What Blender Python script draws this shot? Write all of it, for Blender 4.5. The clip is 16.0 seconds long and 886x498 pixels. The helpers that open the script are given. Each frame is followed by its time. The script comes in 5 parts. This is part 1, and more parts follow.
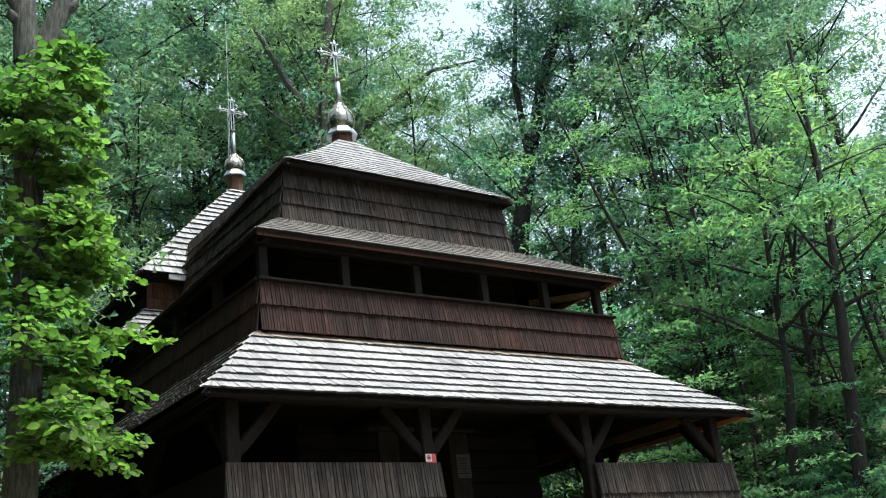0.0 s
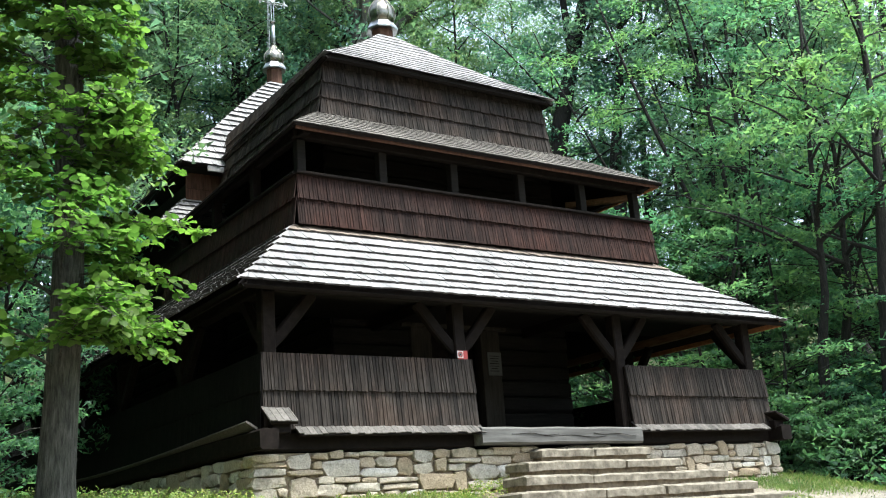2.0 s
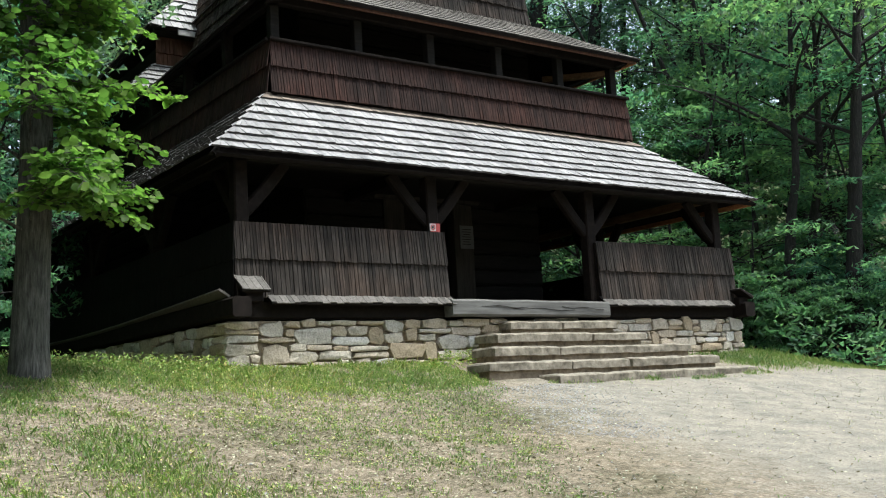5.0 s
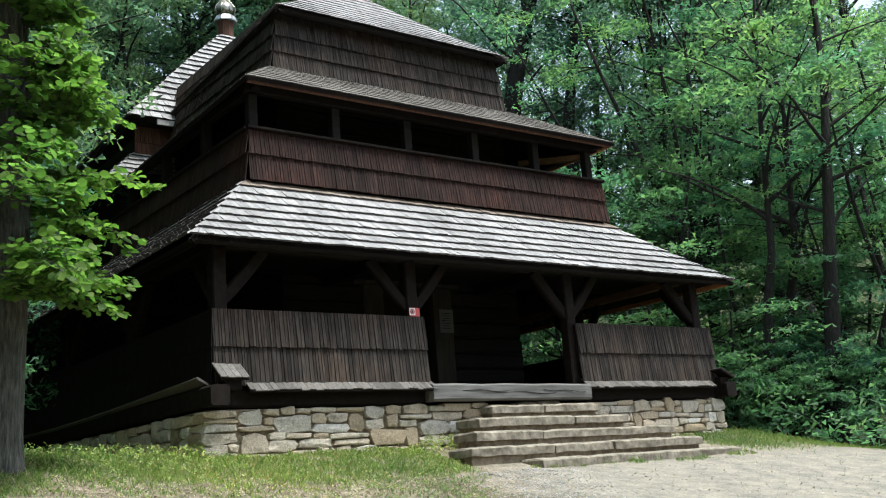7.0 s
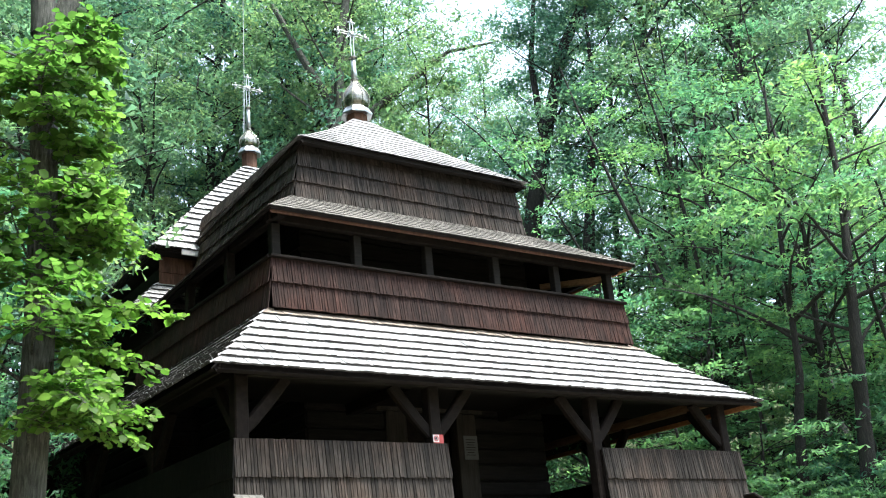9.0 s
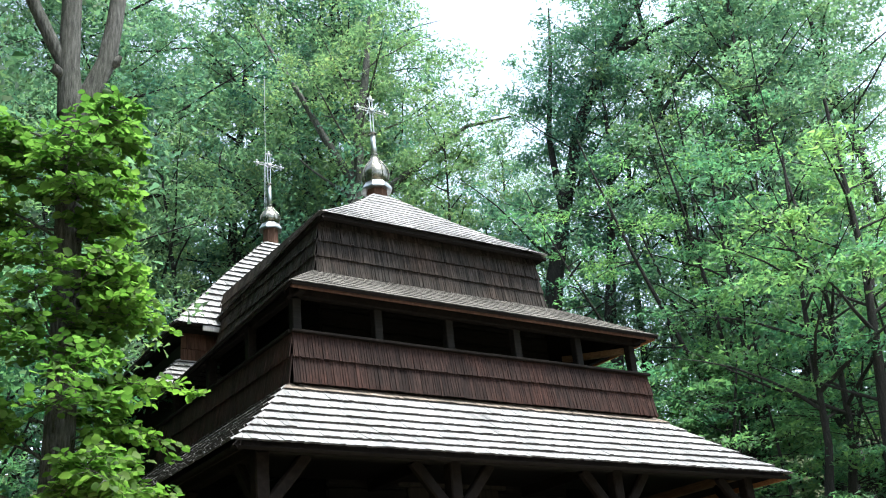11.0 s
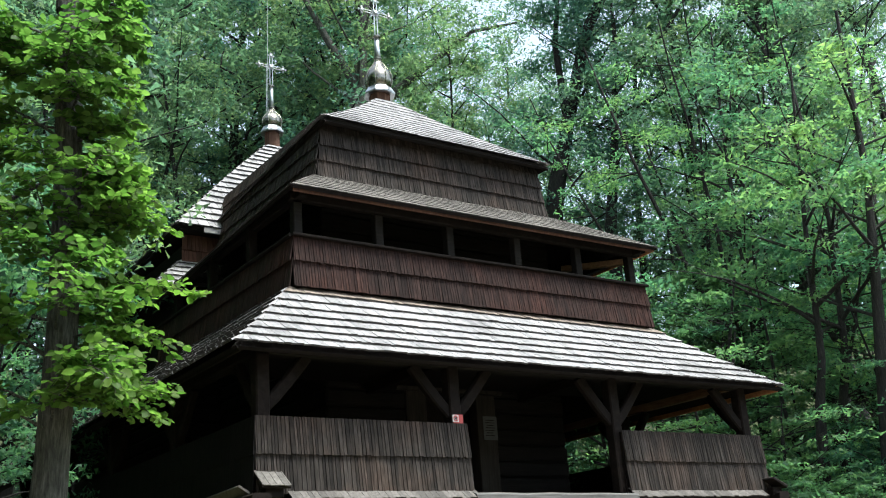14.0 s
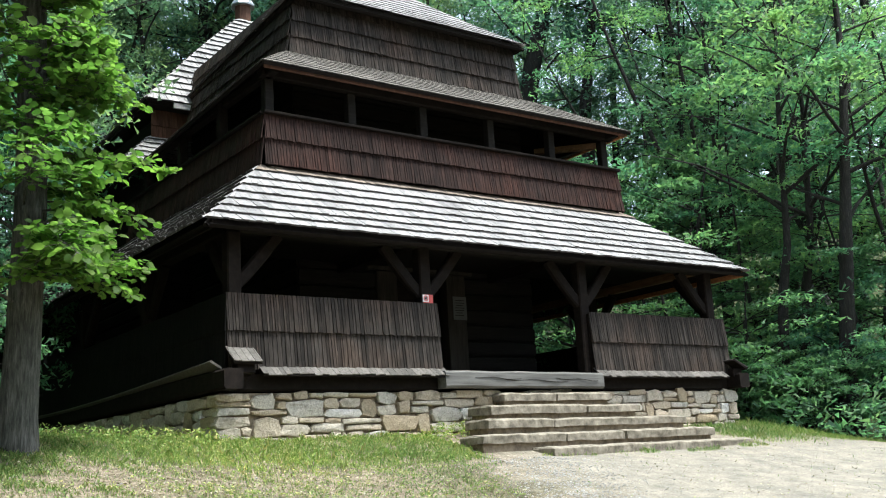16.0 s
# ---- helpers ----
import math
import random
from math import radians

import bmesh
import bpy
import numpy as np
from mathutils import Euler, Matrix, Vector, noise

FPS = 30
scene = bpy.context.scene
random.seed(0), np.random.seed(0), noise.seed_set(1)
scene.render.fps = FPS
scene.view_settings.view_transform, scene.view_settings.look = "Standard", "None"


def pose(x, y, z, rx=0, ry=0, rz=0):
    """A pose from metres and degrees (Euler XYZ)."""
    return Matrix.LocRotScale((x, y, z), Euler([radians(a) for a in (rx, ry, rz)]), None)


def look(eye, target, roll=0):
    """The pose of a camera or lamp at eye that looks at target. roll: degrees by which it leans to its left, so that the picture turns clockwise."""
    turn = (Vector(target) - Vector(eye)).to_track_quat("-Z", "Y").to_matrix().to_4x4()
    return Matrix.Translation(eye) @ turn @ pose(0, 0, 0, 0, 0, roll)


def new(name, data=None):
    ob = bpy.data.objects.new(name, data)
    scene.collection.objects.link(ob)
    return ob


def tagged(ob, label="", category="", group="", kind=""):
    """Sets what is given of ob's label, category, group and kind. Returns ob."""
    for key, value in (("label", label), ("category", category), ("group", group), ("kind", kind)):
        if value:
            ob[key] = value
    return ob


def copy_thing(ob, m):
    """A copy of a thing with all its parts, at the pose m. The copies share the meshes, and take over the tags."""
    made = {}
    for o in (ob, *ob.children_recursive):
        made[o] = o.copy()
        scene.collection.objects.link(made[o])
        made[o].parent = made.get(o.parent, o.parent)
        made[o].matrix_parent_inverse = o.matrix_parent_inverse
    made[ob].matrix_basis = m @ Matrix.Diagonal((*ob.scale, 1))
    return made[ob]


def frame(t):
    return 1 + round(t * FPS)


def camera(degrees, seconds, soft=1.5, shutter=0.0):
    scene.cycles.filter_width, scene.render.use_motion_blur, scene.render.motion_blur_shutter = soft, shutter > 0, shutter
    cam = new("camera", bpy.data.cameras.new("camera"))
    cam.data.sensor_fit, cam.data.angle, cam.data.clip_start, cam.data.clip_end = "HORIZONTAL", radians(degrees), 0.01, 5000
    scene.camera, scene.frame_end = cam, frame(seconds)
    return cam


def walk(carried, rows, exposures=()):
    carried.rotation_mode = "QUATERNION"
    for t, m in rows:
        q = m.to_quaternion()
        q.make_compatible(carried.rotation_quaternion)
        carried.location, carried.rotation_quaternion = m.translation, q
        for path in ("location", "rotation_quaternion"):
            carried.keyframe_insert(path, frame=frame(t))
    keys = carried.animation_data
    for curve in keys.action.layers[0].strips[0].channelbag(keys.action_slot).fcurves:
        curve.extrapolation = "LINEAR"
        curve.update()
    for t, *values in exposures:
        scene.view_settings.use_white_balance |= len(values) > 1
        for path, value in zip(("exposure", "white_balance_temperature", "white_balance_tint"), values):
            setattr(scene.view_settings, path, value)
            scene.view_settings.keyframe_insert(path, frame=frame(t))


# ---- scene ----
# The camera stands on one spot and is tilted up and down by hand.
LENS = 45.93
EYE = (0.0, 0.0, 1.6)
# seconds, turn about x, y, z in degrees
ROWS = [
    (0.0, 110.47, 6.27, -34.97),
    (0.5, 110.62, 6.11, -34.13),
    (1.0, 109.03, 5.91, -33.95),
    (1.5, 107.99, 5.27, -34.20),
    (2.0, 105.06, 4.01, -33.60),
    (2.5, 101.90, 3.25, -33.95),
    (3.0, 99.68, 2.86, -35.25),
    (3.5, 97.94, 2.79, -34.96),
    (3.7, 97.77, 2.92, -35.00),
    (6.0, 99.23, 3.52, -35.41),
    (6.5, 100.96, 4.02, -35.61),
    (7.0, 102.54, 4.16, -36.24),
    (7.5, 103.01, 4.90, -35.97),
    (8.0, 104.25, 5.41, -35.14),
    (8.5, 106.31, 5.31, -34.76),
    (9.0, 109.48, 4.77, -34.81),
    (9.5, 111.18, 4.79, -34.41),
    (10.0, 112.78, 4.87, -34.04),
    (10.2, 113.12, 4.96, -33.97),
    (12.3, 113.82, 4.82, -32.94),
    (12.5, 113.60, 4.63, -33.17),
    (13.0, 112.83, 4.62, -33.14),
    (13.5, 111.15, 4.16, -33.57),
    (14.0, 108.48, 3.80, -33.90),
    (14.5, 105.60, 3.36, -34.35),
    (15.0, 103.52, 3.43, -34.87),
    (15.5, 102.29, 3.71, -35.75),
    (16.0, 101.87, 3.25, -35.64),
]
cam = camera(LENS, 16.0, soft=1.1)
LIGHTNESS = [(0.0, 1.45), (0.5, 1.45), (1.5, 1.65), (2.5, 1.82), (3.0, 1.58), (3.5, 1.5), (6.0, 1.08), (7.0, 1.25), (8.0, 1.58), (9.0, 2.2), (10.0, 2.05), (12.5, 1.55), (13.5, 1.52), (14.5, 1.55), (16.0, 1.55)]
EXPOSURES = [(t, stops - 0.05, 6050, 4) for t, stops in LIGHTNESS]
walk(cam, [(t, pose(*EYE, rx, ry, rz)) for t, rx, ry, rz in ROWS], EXPOSURES)

# ---------------------------------------------------------------- light
world = bpy.data.worlds.new("sky")
scene.world = world
world.use_nodes = True
SUN_EL, SUN_AZ = radians(70), radians(146)      # azimuth clockwise from +Y
sky = world.node_tree.nodes.new("ShaderNodeTexSky")
sky.sky_type, sky.sun_disc = "NISHITA", False
sky.sun_elevation, sky.sun_rotation = SUN_EL, SUN_AZ
sky.air_density, sky.dust_density, sky.ozone_density = 1.0, 3.0, 1.0
bg = world.node_tree.nodes["Background"]
bg.inputs["Strength"].default_value = 0.15
pale = world.node_tree.nodes.new("ShaderNodeHueSaturation")      # thin white cloud takes the blue out of the sky
pale.inputs["Saturation"].default_value = 0.55
world.node_tree.links.new(sky.outputs[0], pale.inputs["Color"])
world.node_tree.links.new(pale.outputs[0], bg.inputs["Color"])
sun = new("sun", bpy.data.lights.new("sun", "SUN"))
sun.data.energy, sun.data.angle, sun.data.color = 3.0, radians(14), (1.0, 0.96, 0.88)
to_sun = Vector((math.sin(SUN_AZ) * math.cos(SUN_EL), math.cos(SUN_AZ) * math.cos(SUN_EL), math.sin(SUN_EL)))
sun.matrix_world = look(to_sun * 60, (0, 0, 0))


# ---------------------------------------------------------------- materials
def nodes_of(name):
    m = bpy.data.materials.new(name)
    m.use_nodes = True
    nt = m.node_tree
    return m, nt, nt.nodes["Principled BSDF"]


def node(nt, kind, **sets):
    n = nt.nodes.new(kind)
    for k, v in sets.items():
        if k in n.inputs:
            n.inputs[k].default_value = v
    return n


def ramp(nt, fac, stops):
    r = nt.nodes.new("ShaderNodeValToRGB")
    els = r.color_ramp.elements
    while len(els) < len(stops):
        els.new(0.5)
    for e, (p, c) in zip(els, stops):
        e.position, e.color = p, (*c, 1)
    nt.links.new(fac, r.inputs[0])
    return r.outputs[0]


def mixed(nt, fac, a, b, mode="MIX"):
    n = nt.nodes.new("ShaderNodeMix")
    n.data_type, n.blend_type = "RGBA", mode
    for sock, v in ((n.inputs[0], fac), (n.inputs[6], a), (n.inputs[7], b)):
        if isinstance(v, (int, float)):
            sock.default_value = v
        elif isinstance(v, tuple):
            sock.default_value = (*v, 1)
        else:
            nt.links.new(v, sock)
    return n.outputs[2]


def coords(nt, scale=(1, 1, 1), where="Object"):
    tc = nt.nodes.new("ShaderNodeTexCoord")
    mp = nt.nodes.new("ShaderNodeMapping")
    mp.inputs["Scale"].default_value = scale
    nt.links.new(tc.outputs[where], mp.inputs[0])
    return mp.outputs[0]


def noisy(nt, vec, scale, detail=4.0, rough=0.6):
    n = node(nt, "ShaderNodeTexNoise", Scale=scale, Detail=detail, Roughness=rough)
    nt.links.new(vec, n.inputs["Vector"])
    return n.outputs[0]


def bumped(nt, bsdf, height, strength=0.4, dist=0.01):
    b = node(nt, "ShaderNodeBump", Strength=strength, Distance=dist)
    nt.links.new(height, b.inputs["Height"])
    nt.links.new(b.outputs[0], bsdf.inputs["Normal"])


def chance(nt, by):
    """A random value for each object or for each loose piece of a joined mesh."""
    if by == "object":
        return nt.nodes.new("ShaderNodeObjectInfo").outputs["Random"]
    return nt.nodes.new("ShaderNodeNewGeometry").outputs["Random Per Island"]


def wood(name, dark, mid, light, by="island", grain=(30, 30, 3), rough=0.8, warm=None, vary=0.35):
    m, nt, bsdf = nodes_of(name)
    rnd = chance(nt, by)
    fine = noisy(nt, coords(nt, grain), 1.0, 6, 0.65)
    broad = noisy(nt, coords(nt), 0.9, 3)
    base = ramp(nt, fine, [(0.25, dark), (0.5, mid), (0.78, light)])
    tone = ramp(nt, rnd, [(0.0, (1 - vary, 1 - vary, 1 - vary)), (0.5, (1.0, 0.99, 0.98)), (1.0, (1 + 0.7 * vary, 1 + 0.66 * vary, 1 + 0.62 * vary))])
    col = mixed(nt, 1.0, base, tone, "MULTIPLY")
    if warm:
        f = ramp(nt, broad, [(0.45, (0, 0, 0)), (0.7, (0.7, 0.7, 0.7))])
        col = mixed(nt, f, col, mixed(nt, 1.0, col, warm, "MULTIPLY"))
    stain = ramp(nt, broad, [(0.3, (0.72, 0.72, 0.72)), (0.6, (1.05, 1.05, 1.05))])
    col = mixed(nt, 1.0, col, stain, "MULTIPLY")
    nt.links.new(col, bsdf.inputs["Base Color"])
    bsdf.inputs["Roughness"].default_value = rough
    bsdf.inputs["Specular IOR Level"].default_value = 0.12
    bumped(nt, bsdf, fine, 0.5, 0.006)
    return m


def both(name, *args, **kw):
    return {by: wood(name + "_" + by, *args, by=by, **kw) for by in ("object", "island")}


ROOF = both("weathered_roof_shingle", (0.1428, 0.1361, 0.1344), (0.2772, 0.2705, 0.273), (0.378, 0.3738, 0.378), vary=0.24)
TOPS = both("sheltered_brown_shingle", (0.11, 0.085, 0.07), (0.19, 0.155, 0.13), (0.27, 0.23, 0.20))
DARK = both("tarred_wall_shingle", (0.008272, 0.004772, 0.004241), (0.02343, 0.01326, 0.01113), (0.05168, 0.03076, 0.02651), warm=(1.5, 1.05, 0.9))
GREY = both("greyed_wall_shingle", (0.01403, 0.01147, 0.01019), (0.03185, 0.02675, 0.02356), (0.06371, 0.05606, 0.05096), warm=(1.5, 1.15, 0.95), vary=0.5)
# Near-black copy of the wall shingle, with the side's shade in its colour.
SIDE = both("shaded_side_shingle", (0.00252, 0.0021, 0.00189), (0.00588, 0.00504, 0.00441), (0.01176, 0.01008, 0.00882))
MIDDLE = both("middle_roof_shingle", (0.07118, 0.06166, 0.05375), (0.1304, 0.1186, 0.1067), (0.2135, 0.2016, 0.1834), vary=0.3)
SKIRT = both("skirt_shingle", (0.05063, 0.04612, 0.04219), (0.1069, 0.0984, 0.09), (0.1688, 0.1603, 0.1519))
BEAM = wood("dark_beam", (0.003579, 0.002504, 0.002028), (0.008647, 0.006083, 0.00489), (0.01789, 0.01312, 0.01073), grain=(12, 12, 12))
# End grain, darkened further: the shadow line under each shingle row is coloured in.
BUTT_SHADE = wood("shadow_dark_end_grain", (0.028, 0.0252, 0.0238), (0.063, 0.0588, 0.056), (0.112, 0.1064, 0.1008), grain=(60, 60, 60))
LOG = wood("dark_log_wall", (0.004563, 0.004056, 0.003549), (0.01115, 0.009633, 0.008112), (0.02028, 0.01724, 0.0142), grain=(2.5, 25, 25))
SILL = wood("grey_sill_beam", (0.06609, 0.06355, 0.06101), (0.122, 0.1195, 0.1144), (0.1678, 0.1652, 0.1601), grain=(1.6, 22, 22))
FASCIA = wood("orange_new_wood", (0.16, 0.07, 0.03), (0.28, 0.13, 0.055), (0.38, 0.2, 0.09), grain=(4, 20, 20))
OLDWOOD = wood("brown_old_log", (0.06, 0.036, 0.02), (0.12, 0.075, 0.042), (0.19, 0.125, 0.075), grain=(20, 3, 20))
REDWOOD = wood("red_brown_board", (0.0375, 0.018, 0.012), (0.075, 0.0375, 0.02475), (0.12, 0.06375, 0.045), grain=(25, 25, 3))


def stone_mat(by):
    m, nt, bsdf = nodes_of("rubble_stone_" + by)
    rnd = chance(nt, by)
    base = ramp(nt, rnd, [(0.0, (0.38, 0.30, 0.20)), (0.2, (0.46, 0.38, 0.28)), (0.45, (0.53, 0.45, 0.35)), (0.7, (0.56, 0.50, 0.415)), (0.9, (0.51, 0.475, 0.42)), (1.0, (0.75, 0.72, 0.67))])
    v = coords(nt)
    fine, broad = noisy(nt, v, 38, 6, 0.7), noisy(nt, v, 5, 4)
    col = mixed(nt, 1.0, base, ramp(nt, fine, [(0.25, (0.5, 0.48, 0.45)), (0.6, (1.1, 1.1, 1.1))]), "MULTIPLY")
    moss = ramp(nt, broad, [(0.52, (0, 0, 0)), (0.68, (0.6, 0.6, 0.6))])
    col = mixed(nt, moss, col, (0.12, 0.115, 0.075))
    nt.links.new(col, bsdf.inputs["Base Color"])
    bsdf.inputs["Roughness"].default_value = 0.9
    bumped(nt, bsdf, noisy(nt, v, 17, 7, 0.75), 1.0, 0.03)
    return m


STONE = {by: stone_mat(by) for by in ("object", "island")}


def plain(name, a, b, scale=20, rough=0.9, metal=0.0, bump=0.4):
    m, nt, bsdf = nodes_of(name)
    f = noisy(nt, coords(nt), scale, 5)
    nt.links.new(ramp(nt, f, [(0.3, a), (0.7, b)]), bsdf.inputs["Base Color"])
    bsdf.inputs["Roughness"].default_value, bsdf.inputs["Metallic"].default_value = rough, metal
    bumped(nt, bsdf, f, bump, 0.006)
    return m


MORTAR = plain("earth_mortar", (0.10, 0.075, 0.05), (0.27, 0.215, 0.15), 14)
METAL = plain("tarnished_dome_metal", (0.13, 0.125, 0.105), (0.33, 0.32, 0.27), 9, 0.27, 1.0, 0.15)
GRAVEL = plain("grey_gravel", (0.16, 0.155, 0.145), (0.36, 0.35, 0.33), 3)
PALE = plain("bright_metal", (0.34, 0.35, 0.36), (0.56, 0.57, 0.58), 9, 0.35, 1.0, 0.1)
PAPER = plain("notice_paper", (0.07, 0.07, 0.066), (0.10, 0.10, 0.095), 6, 0.7, 0, 0.0)
RED = plain("sign_red", (0.42, 0.05, 0.045), (0.5, 0.07, 0.06), 10, 0.5, 0, 0.0)
WHITE = plain("sign_white", (0.7, 0.68, 0.66), (0.8, 0.78, 0.76), 10, 0.5, 0, 0.0)
BLACK = plain("sign_black", (0.02, 0.02, 0.02), (0.03, 0.03, 0.03), 10, 0.5, 0, 0.0)


def bark_mat(name, a, b, c):
    m, nt, bsdf = nodes_of(name)
    v = noisy(nt, coords(nt, (34, 34, 4.5)), 1.0, 6, 0.7)
    w = noisy(nt, coords(nt), 1.1, 3)
    col = ramp(nt, v, [(0.36, a), (0.52, b), (0.68, c)])
    col = mixed(nt, 1.0, col, ramp(nt, w, [(0.3, (0.65, 0.7, 0.6)), (0.7, (1.1, 1.1, 1.1))]), "MULTIPLY")
    nt.links.new(col, bsdf.inputs["Base Color"])
    bsdf.inputs["Roughness"].default_value = 0.95
    bumped(nt, bsdf, v, 1.0, 0.04)
    return m


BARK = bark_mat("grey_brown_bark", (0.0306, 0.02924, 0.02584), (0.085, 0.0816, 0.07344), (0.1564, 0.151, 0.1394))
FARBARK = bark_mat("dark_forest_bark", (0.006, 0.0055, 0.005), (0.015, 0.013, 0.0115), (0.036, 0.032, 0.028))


def leaf_mat(name, stops, glow=0.45):
    """Thin leaves: part of the light passes through them."""
    m, nt, bsdf = nodes_of(name)
    col = ramp(nt, chance(nt, "island"), stops)
    tree_tone = ramp(nt, nt.nodes.new("ShaderNodeObjectInfo").outputs["Random"], [(0.0, (0.78, 0.92, 1.05)), (0.5, (1.05, 1.05, 1.0)), (1.0, (1.3, 1.14, 0.85))])
    col = mixed(nt, 1.0, col, tree_tone, "MULTIPLY")
    big = noisy(nt, coords(nt), 0.22, 2)
    col = mixed(nt, 1.0, col, ramp(nt, big, [(0.35, (0.7, 0.78, 0.8)), (0.65, (1.2, 1.12, 0.95))]), "MULTIPLY")
    nt.links.new(col, bsdf.inputs["Base Color"])
    bsdf.inputs["Roughness"].default_value = 0.55
    bsdf.inputs["Specular IOR Level"].default_value = 0.3
    tr = nt.nodes.new("ShaderNodeBsdfTranslucent")
    nt.links.new(mixed(nt, 1.0, col, (1.05, 1.27, 0.8), "MULTIPLY"), tr.inputs[0])
    mx = nt.nodes.new("ShaderNodeMixShader")
    mx.inputs[0].default_value = glow
    nt.links.new(bsdf.outputs[0], mx.inputs[1])
    nt.links.new(tr.outputs[0], mx.inputs[2])
    nt.links.new(mx.outputs[0], nt.nodes["Material Output"].inputs[0])
    return m


# Bluish and pale: the haze over the wood is mixed into the leaf colour.
LEAF_FAR = leaf_mat("hazy_forest_leaf", [(0.0, (0.075, 0.14, 0.125)), (0.4, (0.115, 0.195, 0.175)), (0.75, (0.15, 0.24, 0.205)), (1.0, (0.21, 0.28, 0.215))], 0.6)
LEAF_NEAR = leaf_mat("hornbeam_leaf", [(0.0, (0.085, 0.145, 0.03)), (0.5, (0.15, 0.225, 0.045)), (1.0, (0.25, 0.32, 0.08))], 0.66)
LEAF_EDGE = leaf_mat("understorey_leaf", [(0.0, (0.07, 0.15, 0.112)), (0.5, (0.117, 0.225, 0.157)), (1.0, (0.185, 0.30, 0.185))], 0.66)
GRASS = leaf_mat("grass_blade", [(0.0, (0.105, 0.19, 0.06)), (0.4, (0.18, 0.285, 0.095)), (0.75, (0.27, 0.34, 0.145)), (1.0, (0.42, 0.38, 0.24))], 0.38)


# ---------------------------------------------------------------- building helpers
def mesh_of(name, verts, faces, mat):
    me = bpy.data.meshes.new(name)
    me.from_pydata([tuple(v) for v in verts], [], faces)
    me.materials.append(mat)
    return me


def piece(name, verts, faces, mat, parent=None, label=""):
    ob = new(name, mesh_of(name, verts, faces, mat))
    ob.parent = parent
    return tagged(ob, label)


def part(name, bm, mat, parent=None, label="", smooth=False):
    me = bpy.data.meshes.new(name)
    bmesh.ops.recalc_face_normals(bm, faces=bm.faces)
    bm.to_mesh(me)
    bm.free()
    me.materials.append(mat)
    if smooth:
        me.shade_smooth()
    ob = new(name, me)
    ob.parent = parent
    return tagged(ob, label)


def thing(name, at, label, category, group="", kind=""):
    ob = new(name)
    ob.location = at
    ob.empty_display_size = 0.3
    return tagged(ob, label, category, group, kind)


BOX = [(0, 3, 2, 1), (4, 5, 6, 7), (0, 1, 5, 4), (1, 2, 6, 5), (2, 3, 7, 6), (3, 0, 4, 7)]


def box_bm(x0, y0, z0, x1, y1, z1, bevel=0.012, bm=None):
    bm = bm or bmesh.new()
    vs = [bm.verts.new(p) for p in ((x0, y0, z0), (x1, y0, z0), (x1, y1, z0), (x0, y1, z0), (x0, y0, z1), (x1, y0, z1), (x1, y1, z1), (x0, y1, z1))]
    fs = [bm.faces.new([vs[i] for i in f]) for f in BOX]
    if bevel:
        bmesh.ops.bevel(bm, geom=list({e for f in fs for e in f.edges}), offset=bevel, segments=1, affect="EDGES")
    return bm


def beam_bm(path, w, h, bevel=0.015, up=(0, 0, 1)):
    """A squared timber along a path of points."""
    bm = bmesh.new()
    rings = []
    pts = [Vector(p) for p in path]
    for i, p in enumerate(pts):
        d = (pts[min(i + 1, len(pts) - 1)] - pts[max(i - 1, 0)]).normalized()
        side = d.cross(Vector(up))
        side = side.normalized() if side.length > 1e-4 else Vector((1, 0, 0))
        top = side.cross(d).normalized()
        k = bevel
        rings.append([bm.verts.new(p + side * a + top * b) for a, b in (
            (-w / 2 + k, -h / 2), (w / 2 - k, -h / 2), (w / 2, -h / 2 + k), (w / 2, h / 2 - k), (w / 2 - k, h / 2), (-w / 2 + k, h / 2), (-w / 2, h / 2 - k), (-w / 2, -h / 2 + k))])
    for a, b in zip(rings, rings[1:]):
        for i in range(8):
            bm.faces.new((a[i], a[(i + 1) % 8], b[(i + 1) % 8], b[i]))
    bm.faces.new(rings[0][::-1])
    bm.faces.new(rings[-1])
    return bm


def lathe_bm(profile, n=16, centre=(0, 0, 0), ribs=0.0):
    bm = bmesh.new()
    rings = []
    for r, z in profile:
        rings.append([bm.verts.new((centre[0] + r * (1 + ribs * (i % 2)) * math.cos(2 * math.pi * i / n), centre[1] + r * (1 + ribs * (i % 2)) * math.sin(2 * math.pi * i / n), centre[2] + z)) for i in range(n)])
    for a, b in zip(rings, rings[1:]):
        for i in range(n):
            bm.faces.new((a[i], a[(i + 1) % n], b[(i + 1) % n], b[i]))
    bm.faces.new(rings[0][::-1])
    bm.faces.new(rings[-1])
    return bm


class Joined:
    """Many small pieces gathered into one mesh."""

    def __init__(self):
        self.v, self.f = [], []

    def add(self, verts, faces):
        n = len(self.v)
        self.v += [tuple(p) for p in verts]
        self.f += [tuple(i + n for i in f) for f in faces]

    def put(self, name, mat, parent=None, label="", kind=""):
        ob = piece(name, self.v, self.f, mat, parent, label)
        return tagged(ob, kind=kind)


